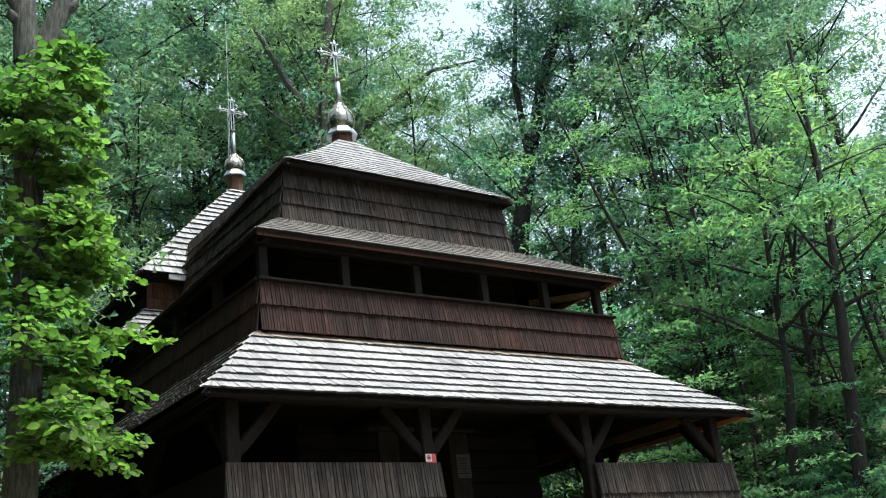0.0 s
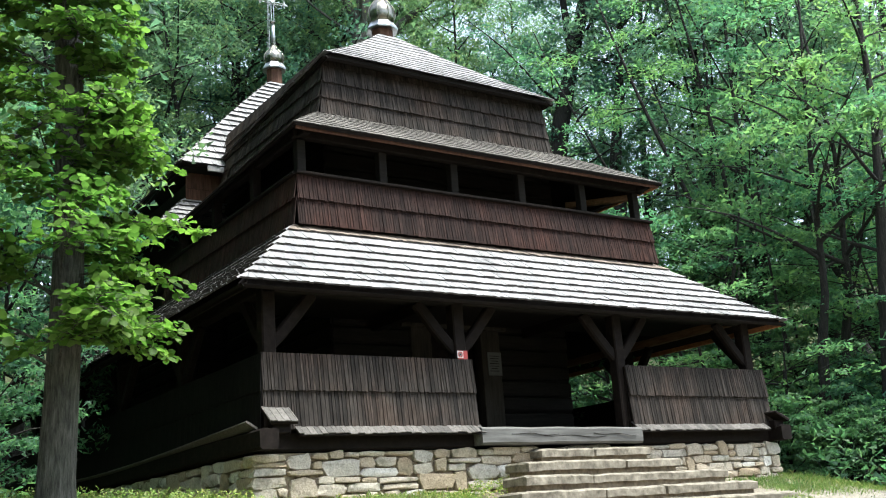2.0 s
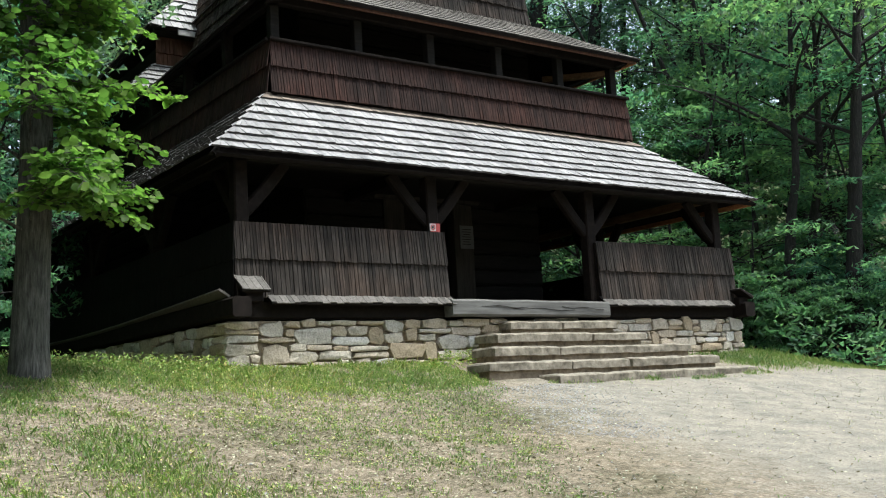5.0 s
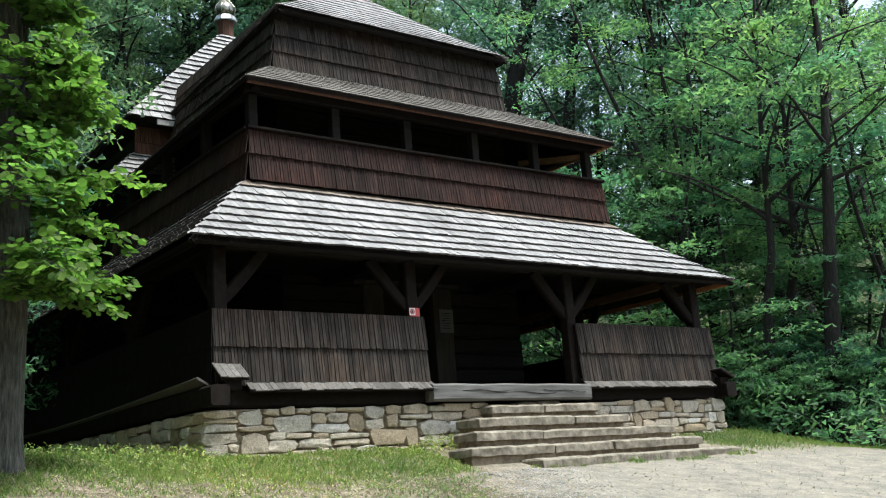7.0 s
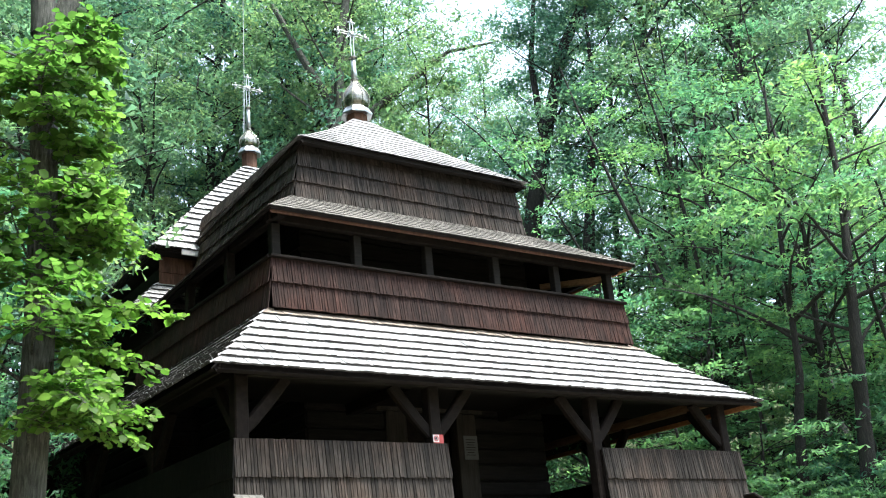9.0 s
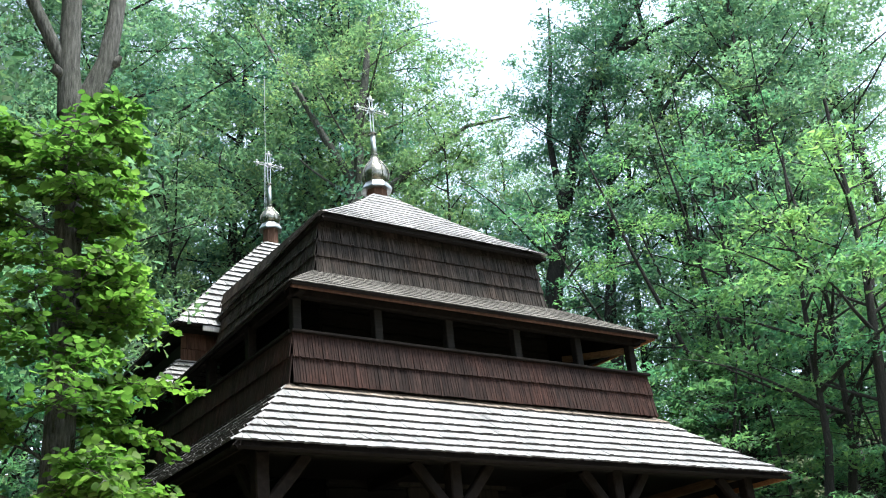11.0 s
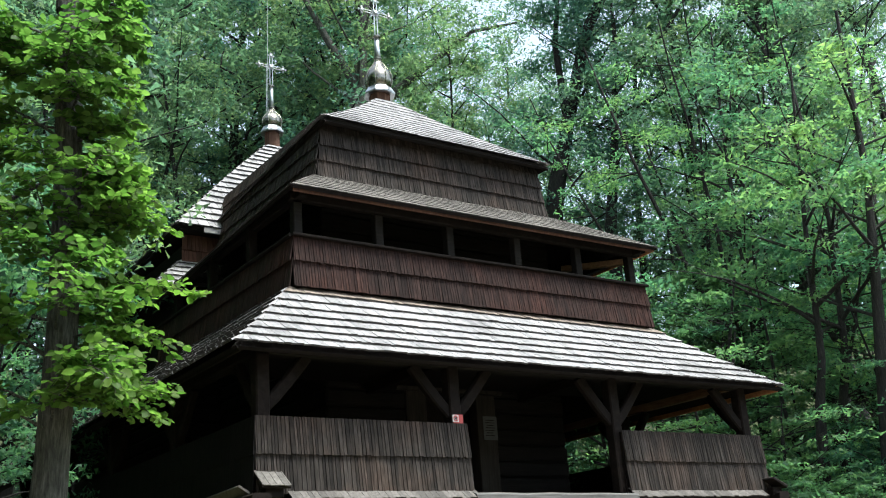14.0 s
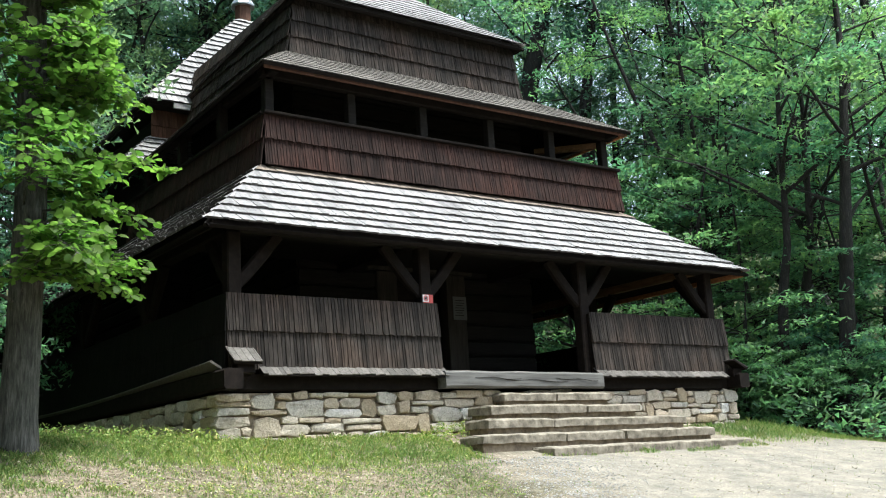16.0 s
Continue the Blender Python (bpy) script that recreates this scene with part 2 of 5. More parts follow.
class Face:
    """A sloping or upright face that shingles cover: u runs along it from the origin, v from its foot to its top."""

    def __init__(self, origin, along, inward, profile, left, right, fall=0.0):
        self.fall = fall                                                # how far the foot sinks for each metre along
        self.o, self.u, self.w = Vector(origin), Vector(along), Vector(inward)
        self.profile, self.left, self.right = profile, left, right      # profile(v) -> (way in, height)

    def at(self, x, v, lift=0.0):
        a, z = self.profile(v)
        a2, z2 = self.profile(min(v + 0.02, 1.02))
        a1, z1 = self.profile(min(v + 0.02, 1.02) - 0.04)
        t = Vector((a2 - a1, z2 - z1)).normalized()
        x = min(max(x, self.left(v)), self.right(v))
        return self.o + self.u * x + self.w * (a - t.y * lift) + Vector((0, 0, z + t.x * lift - self.fall * abs(x) * (1 - v)))


def shingle_rows(face, rows, width, thick=0.022, lap=0.3, rng=None, ragged=0.007, tilt=1.0, uneven=0.1, gap=0.0025):
    """Yields (row, middle u, vertices) of each shingle, row by row from the foot."""
    rng = rng or random.Random(3)
    for k in range(rows):
        v0, v1 = k / rows, min((k + 1 + lap) / rows, 1.0)
        x, end = face.left(v0), face.right(v0)
        x -= rng.random() * width
        slope = (Vector(face.profile(v1)) - Vector(face.profile(v0))).length
        while x < end:
            w = width * rng.uniform(0.65, 1.3)
            lo = v0 - rng.uniform(-1, 1) * ragged / slope * (v1 - v0)
            up = thick * rng.uniform(1 - uneven, 1 + uneven) * tilt
            a, b = x + gap, x + w - gap
            if b > face.left(v0) and a < end:
                dv = rng.uniform(-1, 1) * 0.004 / slope * (v1 - v0)
                yield k, x + w / 2, [face.at(a, lo, up), face.at(b, lo + dv, up), face.at(b, v1, 0.004), face.at(a, v1, 0.004),
                                     face.at(a, lo, up + thick), face.at(b, lo + dv, up + thick), face.at(b, v1, 0.012), face.at(a, v1, 0.012)]
            x += w


def cover(face, parent, mats, rows, width, single=lambda k, x: True, limit=300, mats_for=None, butt=None, **kw):
    """Covers a face with shingles: up to limit of them objects of their own, the others joined."""
    rest, count = {}, 0
    for k, x, vs in shingle_rows(face, rows, width, **kw):
        pair = mats_for(k) if mats_for else mats
        if count < limit and single(k, x):
            ob = piece("shingle", vs, BOX, pair["object"], parent)
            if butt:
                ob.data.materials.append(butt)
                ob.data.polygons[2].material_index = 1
            count += 1
        else:
            rest.setdefault(id(pair), (pair, Joined()))[1].add(vs, BOX)
    for pair, j in rest.values():
        ob = j.put("shingles", pair["island"], parent, kind="stuff")
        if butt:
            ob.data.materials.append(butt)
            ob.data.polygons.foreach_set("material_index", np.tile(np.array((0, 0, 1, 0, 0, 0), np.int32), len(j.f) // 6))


def line(a, b):
    return lambda v: a + (b - a) * v


def slab_bm(quad, thick):
    """A flat board or roof deck: four corners and a thickness downwards along its normal."""
    bm = bmesh.new()
    q = [Vector(p) for p in quad]
    n = (q[1] - q[0]).cross(q[3] - q[0]).normalized() * thick
    vs = [bm.verts.new(p - n) for p in q] + [bm.verts.new(p) for p in q]
    for f in BOX:
        bm.faces.new([vs[i] for i in f])
    return bm


# ---------------------------------------------------------------- ground
CX = 10.58                     # the church's long axis
FRONT = 12.5                   # plane of its front parapet


def smooth(a, b, x):
    t = min(max((x - a) / (b - a), 0), 1)
    return t * t * (3 - 2 * t)


def ground_z(x, y):
    v = FRONT - y
    table = [(-200, 6.0), (-60, 3.0), (-20, 2.2), (0, 2.10), (1.7, 1.70), (4, 1.25), (7, 0.75), (12.5, 0.0), (30, -1.2), (200, -8)]
    z = table[-1][1]
    for (a, za), (b, zb) in zip(table, table[1:]):
        if a <= v <= b:
            z = za + (zb - za) * (v - a) / (b - a)
            break
    right = smooth(15.9, 19.0, x)
    z -= 0.38 * right * smooth(-14, -1, v) * smooth(3, 0, v)
    z += 0.22 * smooth(6, 2, x) * smooth(-2, 1, v) * smooth(8, 2, v)
    z += 0.24 * max(0.0, math.hypot(x, y) - 34)
    z += 0.05 * noise.noise((x * 0.5, y * 0.5, 0.0)) + 0.02 * noise.noise((x * 1.9, y * 1.9, 4.0))
    return z


def axis_lines(lo, hi, a, b, fine, coarse):
    out, t = [], lo
    while t < hi:
        out.append(t)
        t += fine if a <= t < b else coarse if a - 20 <= t < b + 20 else 12.0
    return out + [hi]


def build_ground():
    xs, ys = axis_lines(-160, 200, -6, 32, 0.25, 1.0), axis_lines(-120, 220, -2, 26, 0.25, 1.0)
    vs = [(x, y, ground_z(x, y)) for y in ys for x in xs]
    n = len(xs)
    fs = [(j * n + i, j * n + i + 1, (j + 1) * n + i + 1, (j + 1) * n + i) for j in range(len(ys) - 1) for i in range(n - 1)]
    m, nt, bsdf = nodes_of("forest_ground")
    v = coords(nt)
    fine, mid, broad = noisy(nt, v, 30, 6, 0.75), noisy(nt, v, 3.2, 5), noisy(nt, v, 0.55, 3)
    soil = ramp(nt, fine, [(0.3, (0.075, 0.06, 0.044)), (0.5, (0.20, 0.167, 0.13)), (0.72, (0.40, 0.35, 0.29))])
    sand = ramp(nt, fine, [(0.3, (0.15, 0.139, 0.117)), (0.5, (0.235, 0.219, 0.188)), (0.75, (0.325, 0.304, 0.263))])
    litter = ramp(nt, fine, [(0.3, (0.02, 0.024, 0.01)), (0.6, (0.05, 0.058, 0.024)), (0.8, (0.10, 0.095, 0.05))])
    # the trodden sandy path comes up from the right to the steps
    sep = nt.nodes.new("ShaderNodeSeparateXYZ")
    nt.links.new(v, sep.inputs[0])

    def calc(op, a, b):
        n2 = nt.nodes.new("ShaderNodeMath")
        n2.operation = op
        for s, q in zip(n2.inputs, (a, b)):
            if isinstance(q, (int, float)):
                s.default_value = q
            else:
                nt.links.new(q, s)
        return n2.outputs[0]
    wob = calc("MULTIPLY", calc("SUBTRACT", mid, 0.5), 2.2)
    side = calc("ADD", calc("SUBTRACT", sep.outputs[0], calc("MULTIPLY", sep.outputs[1], 0.30)), wob)
    onpath = ramp(nt, calc("MULTIPLY", calc("SUBTRACT", side, 4.6), 0.5), [(0.0, (0, 0, 0)), (0.9, (1, 1, 1))])
    near = ramp(nt, calc("MULTIPLY", calc("SUBTRACT", calc("ADD", sep.outputs[1], wob), 10.2), 0.4), [(0.0, (1, 1, 1)), (0.9, (0, 0, 0))])
    edge = ramp(nt, calc("MULTIPLY", calc("SUBTRACT", calc("ADD", sep.outputs[0], wob), 16.0), 0.2), [(0.0, (1, 1, 1)), (0.9, (0, 0, 0))])
    path = mixed(nt, 1.0, mixed(nt, 1.0, onpath, near, "MULTIPLY"), edge, "MULTIPLY")
    out = ramp(nt, calc("MULTIPLY", calc("SUBTRACT", sep.outputs[0], 17.5), 0.3), [(0.0, (0, 0, 0)), (1.0, (1, 1, 1))])
    bare = mixed(nt, ramp(nt, broad, [(0.46, (0, 0, 0)), (0.70, (0.6, 0.6, 0.6))]), soil, litter)
    far = ramp(nt, calc("MULTIPLY", calc("SUBTRACT", sep.outputs[1], 12.0), 0.25), [(0.0, (0, 0, 0)), (1.0, (1, 1, 1))])
    sand = mixed(nt, 1.0, sand, ramp(nt, mid, [(0.3, (0.70, 0.70, 0.71)), (0.65, (1.18, 1.15, 1.1))]), "MULTIPLY")
    bare = mixed(nt, 1.0, bare, ramp(nt, noisy(nt, v, 8, 5, 0.7), [(0.35, (0.55, 0.56, 0.5)), (0.62, (1.25, 1.22, 1.15))]), "MULTIPLY")
    col = mixed(nt, out, mixed(nt, far, mixed(nt, path, bare, sand), litter), litter)
    nt.links.new(col, bsdf.inputs["Base Color"])
    bsdf.inputs["Roughness"].default_value = 0.95
    bsdf.inputs["Specular IOR Level"].default_value = 0.08
    bumped(nt, bsdf, noisy(nt, v, 45, 8, 0.8), 0.8, 0.022)
    ob = piece("ground", vs, fs, m)
    ob.data.shade_smooth()
    tagged(ob, "sloping forest ground of sand, bare soil and leaf litter", "ground", kind="structure")


build_ground()


# ---------------------------------------------------------------- church
church = thing("wooden_church", (CX, 17, 2.1), "old dark wooden church with tiered shingle roofs on a rubble plinth", "church")
HUB = Matrix.Translation((-CX, -17, -2.1))


def own(ob):
    """Hangs a part that was built in world places under the church."""
    ob.parent = church
    ob.matrix_parent_inverse = HUB
    return ob


def cpart(name, bm, mat, label="", smooth=False):
    return own(part(name, bm, mat, None, label, smooth))


FLOOR = 2.99
JAMB = wood("door_post_wood", (0.0135, 0.01181, 0.01012), (0.03037, 0.02615, 0.0211), (0.05063, 0.04387, 0.03544), grain=(18, 18, 2))
PL_X, PL_Y = 5.09, 12.48                 # plinth: half width, front
PAR = 4.94                               # parapet half width
BACK = 30.0
rng = random.Random(11)

# plinth core, with its stones further down
plinth = cpart("plinth", box_bm(CX - PL_X + 0.07, PL_Y + 0.07, 1.4, CX + PL_X - 0.07, BACK, 2.70, 0), MORTAR, "rubble stone plinth with earth mortar")
cpart("floor", box_bm(CX - 4.9, 12.62, 2.80, CX + 4.9, BACK - 0.2, FLOOR, 0), LOG)
cpart("sill_beam", beam_bm([(CX - 1.62, 12.42, 2.868), (CX - 1.2, 12.41, 2.872), (CX - 0.7, 12.425, 2.862), (CX - 0.2, 12.41, 2.868), (CX + 0.3, 12.42, 2.858), (CX + 0.8, 12.415, 2.862), (CX + 1.2, 12.43, 2.855), (CX + 1.55, 12.42, 2.852)], 0.26, 0.25, 0.03), SILL, "long grey cracked sill beam in the entrance")
for s in (-1, 1):
    a, b = (CX - 5.0, CX - 1.63) if s < 0 else (CX + 1.56, CX + 5.0)
    cpart("sill_beam", beam_bm([(a, 12.62, 2.85), (b, 12.62, 2.85)], 0.24, 0.26, 0.03), BEAM)
    cpart("sill_beam", beam_bm([(CX + s * 4.98, 12.2, 2.86), (CX + s * 4.98, BACK, 2.86)], 0.26, 0.26, 0.03), BEAM)

for a, b, z in ((-1.1, -0.2, 2.90), (-0.5, 0.75, 2.865), (0.5, 1.4, 2.885)):
    pts = [(CX + a + (b - a) * i / 8, 12.285, z + 0.012 * math.sin(5.1 * i + a) - 0.004 * i) for i in range(9)]
    cpart("crack", beam_bm(pts, 0.012, 0.006, 0.0015), BEAM)

# log walls of the narthex and the nave behind it
TX, TY0, TY1 = 2.5, 15.05, 19.4


def log_wall(x0, y0, x1, y1, z0, z1, logs, label=""):
    """A wall of hewn logs, each a part of its own."""
    d = Vector((x1 - x0, y1 - y0, 0)).normalized()
    nrm = Vector((d.y, -d.x, 0))
    h = (z1 - z0) / logs
    for k in range(logs):
        za, zb = z0 + k * h + 0.006, z0 + (k + 1) * h - 0.006
        bulge = rng.uniform(0.0, 0.02)
        prof = [(0.0, za), (0.02 + bulge, za + h * 0.15), (0.025 + bulge, zb - h * 0.15), (0.0, zb), (-0.15, zb), (-0.15, za)]
        vs = [Vector((x, y, 0)) + nrm * a + Vector((0, 0, z)) for x, y in ((x0, y0), (x1, y1)) for a, z in prof]
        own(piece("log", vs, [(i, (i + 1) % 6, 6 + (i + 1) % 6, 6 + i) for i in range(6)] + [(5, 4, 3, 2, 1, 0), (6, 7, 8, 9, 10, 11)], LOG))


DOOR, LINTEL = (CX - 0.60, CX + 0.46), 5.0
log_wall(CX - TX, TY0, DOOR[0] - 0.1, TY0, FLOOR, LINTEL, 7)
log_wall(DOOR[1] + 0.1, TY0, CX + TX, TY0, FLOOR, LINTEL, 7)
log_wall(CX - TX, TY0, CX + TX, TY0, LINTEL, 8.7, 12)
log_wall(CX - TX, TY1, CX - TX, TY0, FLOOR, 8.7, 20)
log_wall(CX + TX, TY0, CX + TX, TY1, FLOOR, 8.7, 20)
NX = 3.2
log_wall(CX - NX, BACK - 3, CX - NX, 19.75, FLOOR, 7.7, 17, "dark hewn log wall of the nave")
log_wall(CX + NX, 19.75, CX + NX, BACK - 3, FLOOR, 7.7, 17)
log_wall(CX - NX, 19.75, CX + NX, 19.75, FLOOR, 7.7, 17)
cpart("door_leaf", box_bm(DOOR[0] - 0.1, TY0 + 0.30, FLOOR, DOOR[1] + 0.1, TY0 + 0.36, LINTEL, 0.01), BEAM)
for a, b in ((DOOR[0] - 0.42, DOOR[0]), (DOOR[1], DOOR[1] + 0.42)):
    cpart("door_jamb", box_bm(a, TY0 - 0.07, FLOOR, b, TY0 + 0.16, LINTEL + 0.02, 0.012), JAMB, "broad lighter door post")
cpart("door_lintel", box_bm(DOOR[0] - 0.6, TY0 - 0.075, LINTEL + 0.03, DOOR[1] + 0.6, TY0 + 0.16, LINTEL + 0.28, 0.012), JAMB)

# posts, plates and braces of the open gallery
PZ = 4.90


def post(x, y):
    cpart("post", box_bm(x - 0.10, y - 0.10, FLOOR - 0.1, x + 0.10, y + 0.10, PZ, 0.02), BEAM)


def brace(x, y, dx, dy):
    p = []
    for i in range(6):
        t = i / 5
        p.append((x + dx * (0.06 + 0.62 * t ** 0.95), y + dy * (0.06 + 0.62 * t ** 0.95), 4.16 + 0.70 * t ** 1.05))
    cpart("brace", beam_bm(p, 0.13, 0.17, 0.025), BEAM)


POSTS = [CX - 4.78, CX - 1.70, CX + 1.52, CX + 4.70]
for i, x in enumerate(POSTS):
    post(x, 12.66)
    if i > 0:
        brace(x, 12.66, -1, 0)
    if i < 3:
        brace(x, 12.66, 1, 0)
for s in (-1, 1):
    for y in (12.66, 15.7, 18.8, 22.0, 25.0):
        x = CX - 4.78 if s < 0 else CX + 4.70
        if y > 13:
            post(x, y)
        brace(x, y, 0, 1)
        if y > 13:
            brace(x, y, 0, -1)
    cpart("plate_beam", beam_bm([(x, 12.56, PZ + 0.06), (x, BACK, PZ + 0.06)], 0.2 if s < 0 else 0.14, 0.22 if s < 0 else 0.15), BEAM if s < 0 else OLDWOOD)
cpart("plate_beam", beam_bm([(CX - 4.88, 12.66, PZ + 0.06), (CX + 4.8, 12.66, PZ + 0.06)], 0.2, 0.22), LOG)
for x in POSTS[1:3]:
    cpart("tie_beam", beam_bm([(x, 12.75, PZ + 0.12), (x, 15.0, PZ + 0.12)], 0.18, 0.2), BEAM)


# parapets covered with two rows of split shingles
def parapet(face, core, rows, width, mats, label, single=lambda k, x: True, **kw):
    wall = own(part("parapet", core, BEAM, None, label))
    cover(face, wall, mats, rows, width, single, rng=rng, **kw)
    return wall


def flat(z0, z1, flare=0.05):
    return lambda v: (flare * v, z0 + (z1 - z0) * v)


for a, b in ((CX - PAR, CX - 1.56), (CX + 1.52, CX + PAR)):
    f = Face((0, FRONT - 0.03, 0), (1, 0, 0), (0, 1, 0), flat(3.0, 4.01, 0.04), line(a, a), line(b, b))
    parapet(f, box_bm(a + 0.01, FRONT + 0.03, 2.98, b - 0.01, FRONT + 0.1, 3.985, 0), 2, 0.054, GREY, "parapet of dark split wooden shingles in two rows", thick=0.017, lap=0.12, ragged=0.007, tilt=2.0, uneven=0.28, gap=0.004)
    g = Face((0, FRONT - 0.20, 0), (1, 0, 0), (0, 1, 0), lambda v: (0.20 * v, 2.905 + 0.17 * v), line(a + (0.42 if a < CX else 0.0), a + (0.42 if a < CX else 0.0)), line(b + 0.02 if a < CX else b - 0.25, b + 0.02 if a < CX else b - 0.25))
    deck = cpart("skirt_roof", slab_bm([g.at(-99, 0), g.at(99, 0), g.at(99, 1), g.at(-99, 1)], 0.02), BEAM, "narrow skirt roof of grey shingles")
    cover(g, deck, SKIRT, 1, 0.09, rng=rng, thick=0.014, ragged=0.02)
for s in (-1, 1):
    x0 = CX + s * PAR
    if s < 0:
        f = Face((x0 - 0.03, BACK, 0), (0, -1, 0), (1, 0, 0), flat(3.0, 4.0, 0.04), line(0, 0), line(BACK - FRONT + 0.05, BACK - FRONT + 0.02))
    else:
        f = Face((x0 + 0.03, FRONT, 0), (0, 1, 0), (-1, 0, 0), flat(3.0, 4.0, 0.04), line(0, 0), line(BACK - FRONT, BACK - FRONT))
    c = sorted((x0 - s * 0.03, x0 - s * 0.1))
    parapet(f, box_bm(c[0], FRONT + 0.05, 2.98, c[1], BACK, 3.985, 0), 2, 0.075, SIDE, "long side parapet of shingles coloured nearly black for shade", single=lambda k, x: False, thick=0.014, lap=0.12)
    # sagging skirt board along the side
    pts = []
    for i in range(13):
        t = i / 12
        pts.append((x0 + s * 0.11, FRONT + 0.02 + 12 * t, 3.05 - 0.12 * math.sin(min(t * 3, 1) * math.pi / 2) + 0.02 * math.sin(9 * t)))
    cpart("skirt_board", beam_bm(pts, 0.24, 0.03, 0.008, up=(s * -0.6, 0, 1)), SKIRT["island"])
    # corner cap: a small shingled roof over the beam ends
    if s < 0:
        g = Face((0, FRONT - 0.30, 0), (1, 0, 0), (0, 1, 0), lambda v: (0.28 * v, 3.06 + 0.23 * v), line(x0 - 0.03, x0 - 0.03), line(x0 + 0.36, x0 + 0.36))
        cpart("cap_bracket", box_bm(x0 + 0.04, FRONT - 0.22, 2.93, x0 + 0.30, FRONT + 0.02, 3.07, 0.012), BEAM)
    else:
        g = Face((x0 + 0.16, FRONT - 0.30, 0), (0, 1, 0), (-1, 0, 0), lambda v: (0.34 * v, 3.07 + 0.16 * v), line(0, 0), line(0.5, 0.5))
        cpart("cap_bracket", box_bm(x0 - 0.12, FRONT - 0.20, 2.93, x0 + 0.12, FRONT + 0.02, 3.08, 0.012), BEAM)
    cap = cpart("corner_cap", slab_bm([g.at(-99, 0), g.at(99, 0), g.at(99, 1), g.at(-99, 1)], 0.025), BEAM, "small shingled cap over the beam ends")
    cover(g, cap, SKIRT, 1, 0.085, rng=rng, thick=0.014, ragged=0.01)


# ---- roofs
def hip_roof(name, label, half0, y0, z0, half1, y1, z1, back0, back1, rows, width, sag=0.0, single=None, left_rows=None, tops=0, mats=ROOF, thick=0.02, edge=BEAM, sides=True, tilt=1.15, butt=BUTT_SHADE, fall=0.0):
    """A roof round the tower: front face shingled shingle by shingle, the sides as well, over boards."""
    def prof(run, rise):
        return lambda v: (run * v, z0 + rise * (v - sag * 4 * v * (1 - v) * 0.25))
    fr = Face((CX, y0, 0), (1, 0, 0), (0, 1, 0), prof(y1 - y0, z1 - z0), line(-half0, -half1), line(half0, half1))
    sink = -0.27 * max(sag, 0) * (z1 - z0)
    deck = cpart(name, slab_bm([fr.at(-99, 0.0, sink), fr.at(99, 0.0, sink), fr.at(99, 1.0, sink), fr.at(-99, 1.0, sink)], 0.05), edge, label)
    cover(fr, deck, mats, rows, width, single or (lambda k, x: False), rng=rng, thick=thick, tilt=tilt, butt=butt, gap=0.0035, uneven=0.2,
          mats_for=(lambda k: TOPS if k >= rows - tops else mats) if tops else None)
    if sides:
        L0, L1 = back0 - y0, back1 - y1
        lf = Face((CX - half0, y0, 0), (0, -1, 0), (1, 0, 0), prof(half0 - half1, z1 - z0), line(-L0, -L1 - (y1 - y0)), line(0, -(y1 - y0)), fall)
        rt = Face((CX + half0, y0, 0), (0, 1, 0), (-1, 0, 0), prof(half0 - half1, z1 - z0), line(0, y1 - y0), line(L0, L1 + (y1 - y0)))
        for f in (lf, rt):
            d2 = cpart(name, slab_bm([f.at(-99, 0.0, sink), f.at(99, 0.0, sink), f.at(99, 1.0, sink), f.at(-99, 1.0, sink)], 0.05), edge)
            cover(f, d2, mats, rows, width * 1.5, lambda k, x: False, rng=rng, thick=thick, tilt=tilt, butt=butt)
    return deck


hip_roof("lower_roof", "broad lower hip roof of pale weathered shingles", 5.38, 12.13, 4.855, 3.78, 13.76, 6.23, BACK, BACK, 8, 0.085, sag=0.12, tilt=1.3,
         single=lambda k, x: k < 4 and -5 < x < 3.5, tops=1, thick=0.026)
# eave boards
cpart("fascia_board", beam_bm([(CX + 5.26, 12.2, 4.82), (CX + 5.26, BACK, 4.82)], 0.05, 0.10, 0.008), FASCIA, "bright new wooden eave board")
cpart("fascia_board", beam_bm([(CX - 5.26, 12.2, 4.82), (CX - 5.26, BACK, 4.82)], 0.05, 0.10, 0.008), BEAM)
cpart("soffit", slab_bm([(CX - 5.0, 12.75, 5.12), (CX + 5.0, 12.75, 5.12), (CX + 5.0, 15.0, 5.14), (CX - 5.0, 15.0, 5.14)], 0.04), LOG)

# gallery on the second tier
GX, GY = 3.74, 13.68
for face, core, sg in (
    (Face((CX, GY - 0.05, 0), (1, 0, 0), (0, 1, 0), flat(6.2, 7.03, 0.06), line(-GX - 0.04, -GX), line(GX + 0.04, GX)), box_bm(CX - GX + 0.02, GY + 0.04, 6.1, CX + GX - 0.02, GY + 0.1, 7.0, 0), lambda k, x: True),
    (Face((CX - GX - 0.05, 19.5, 0), (0, -1, 0), (1, 0, 0), flat(6.2, 7.03, 0.06), line(0, 0), line(19.5 - GY + 0.06, 19.5 - GY + 0.02)), box_bm(CX - GX + 0.03, GY, 6.1, CX - GX + 0.09, 19.5, 7.0, 0), lambda k, x: False),
    (Face((CX + GX + 0.05, GY, 0), (0, 1, 0), (-1, 0, 0), flat(6.2, 7.03, 0.06), line(0, 0), line(19.5 - GY, 19.5 - GY)), box_bm(CX + GX - 0.09, GY, 6.1, CX + GX - 0.03, 19.5, 7.0, 0), lambda k, x: False)):
    parapet(face, core, 2, 0.052, DARK, "gallery wall of dark red-brown shingles", single=sg, thick=0.017, lap=0.12, ragged=0.007, tilt=2.2, uneven=0.25, gap=0.0035)
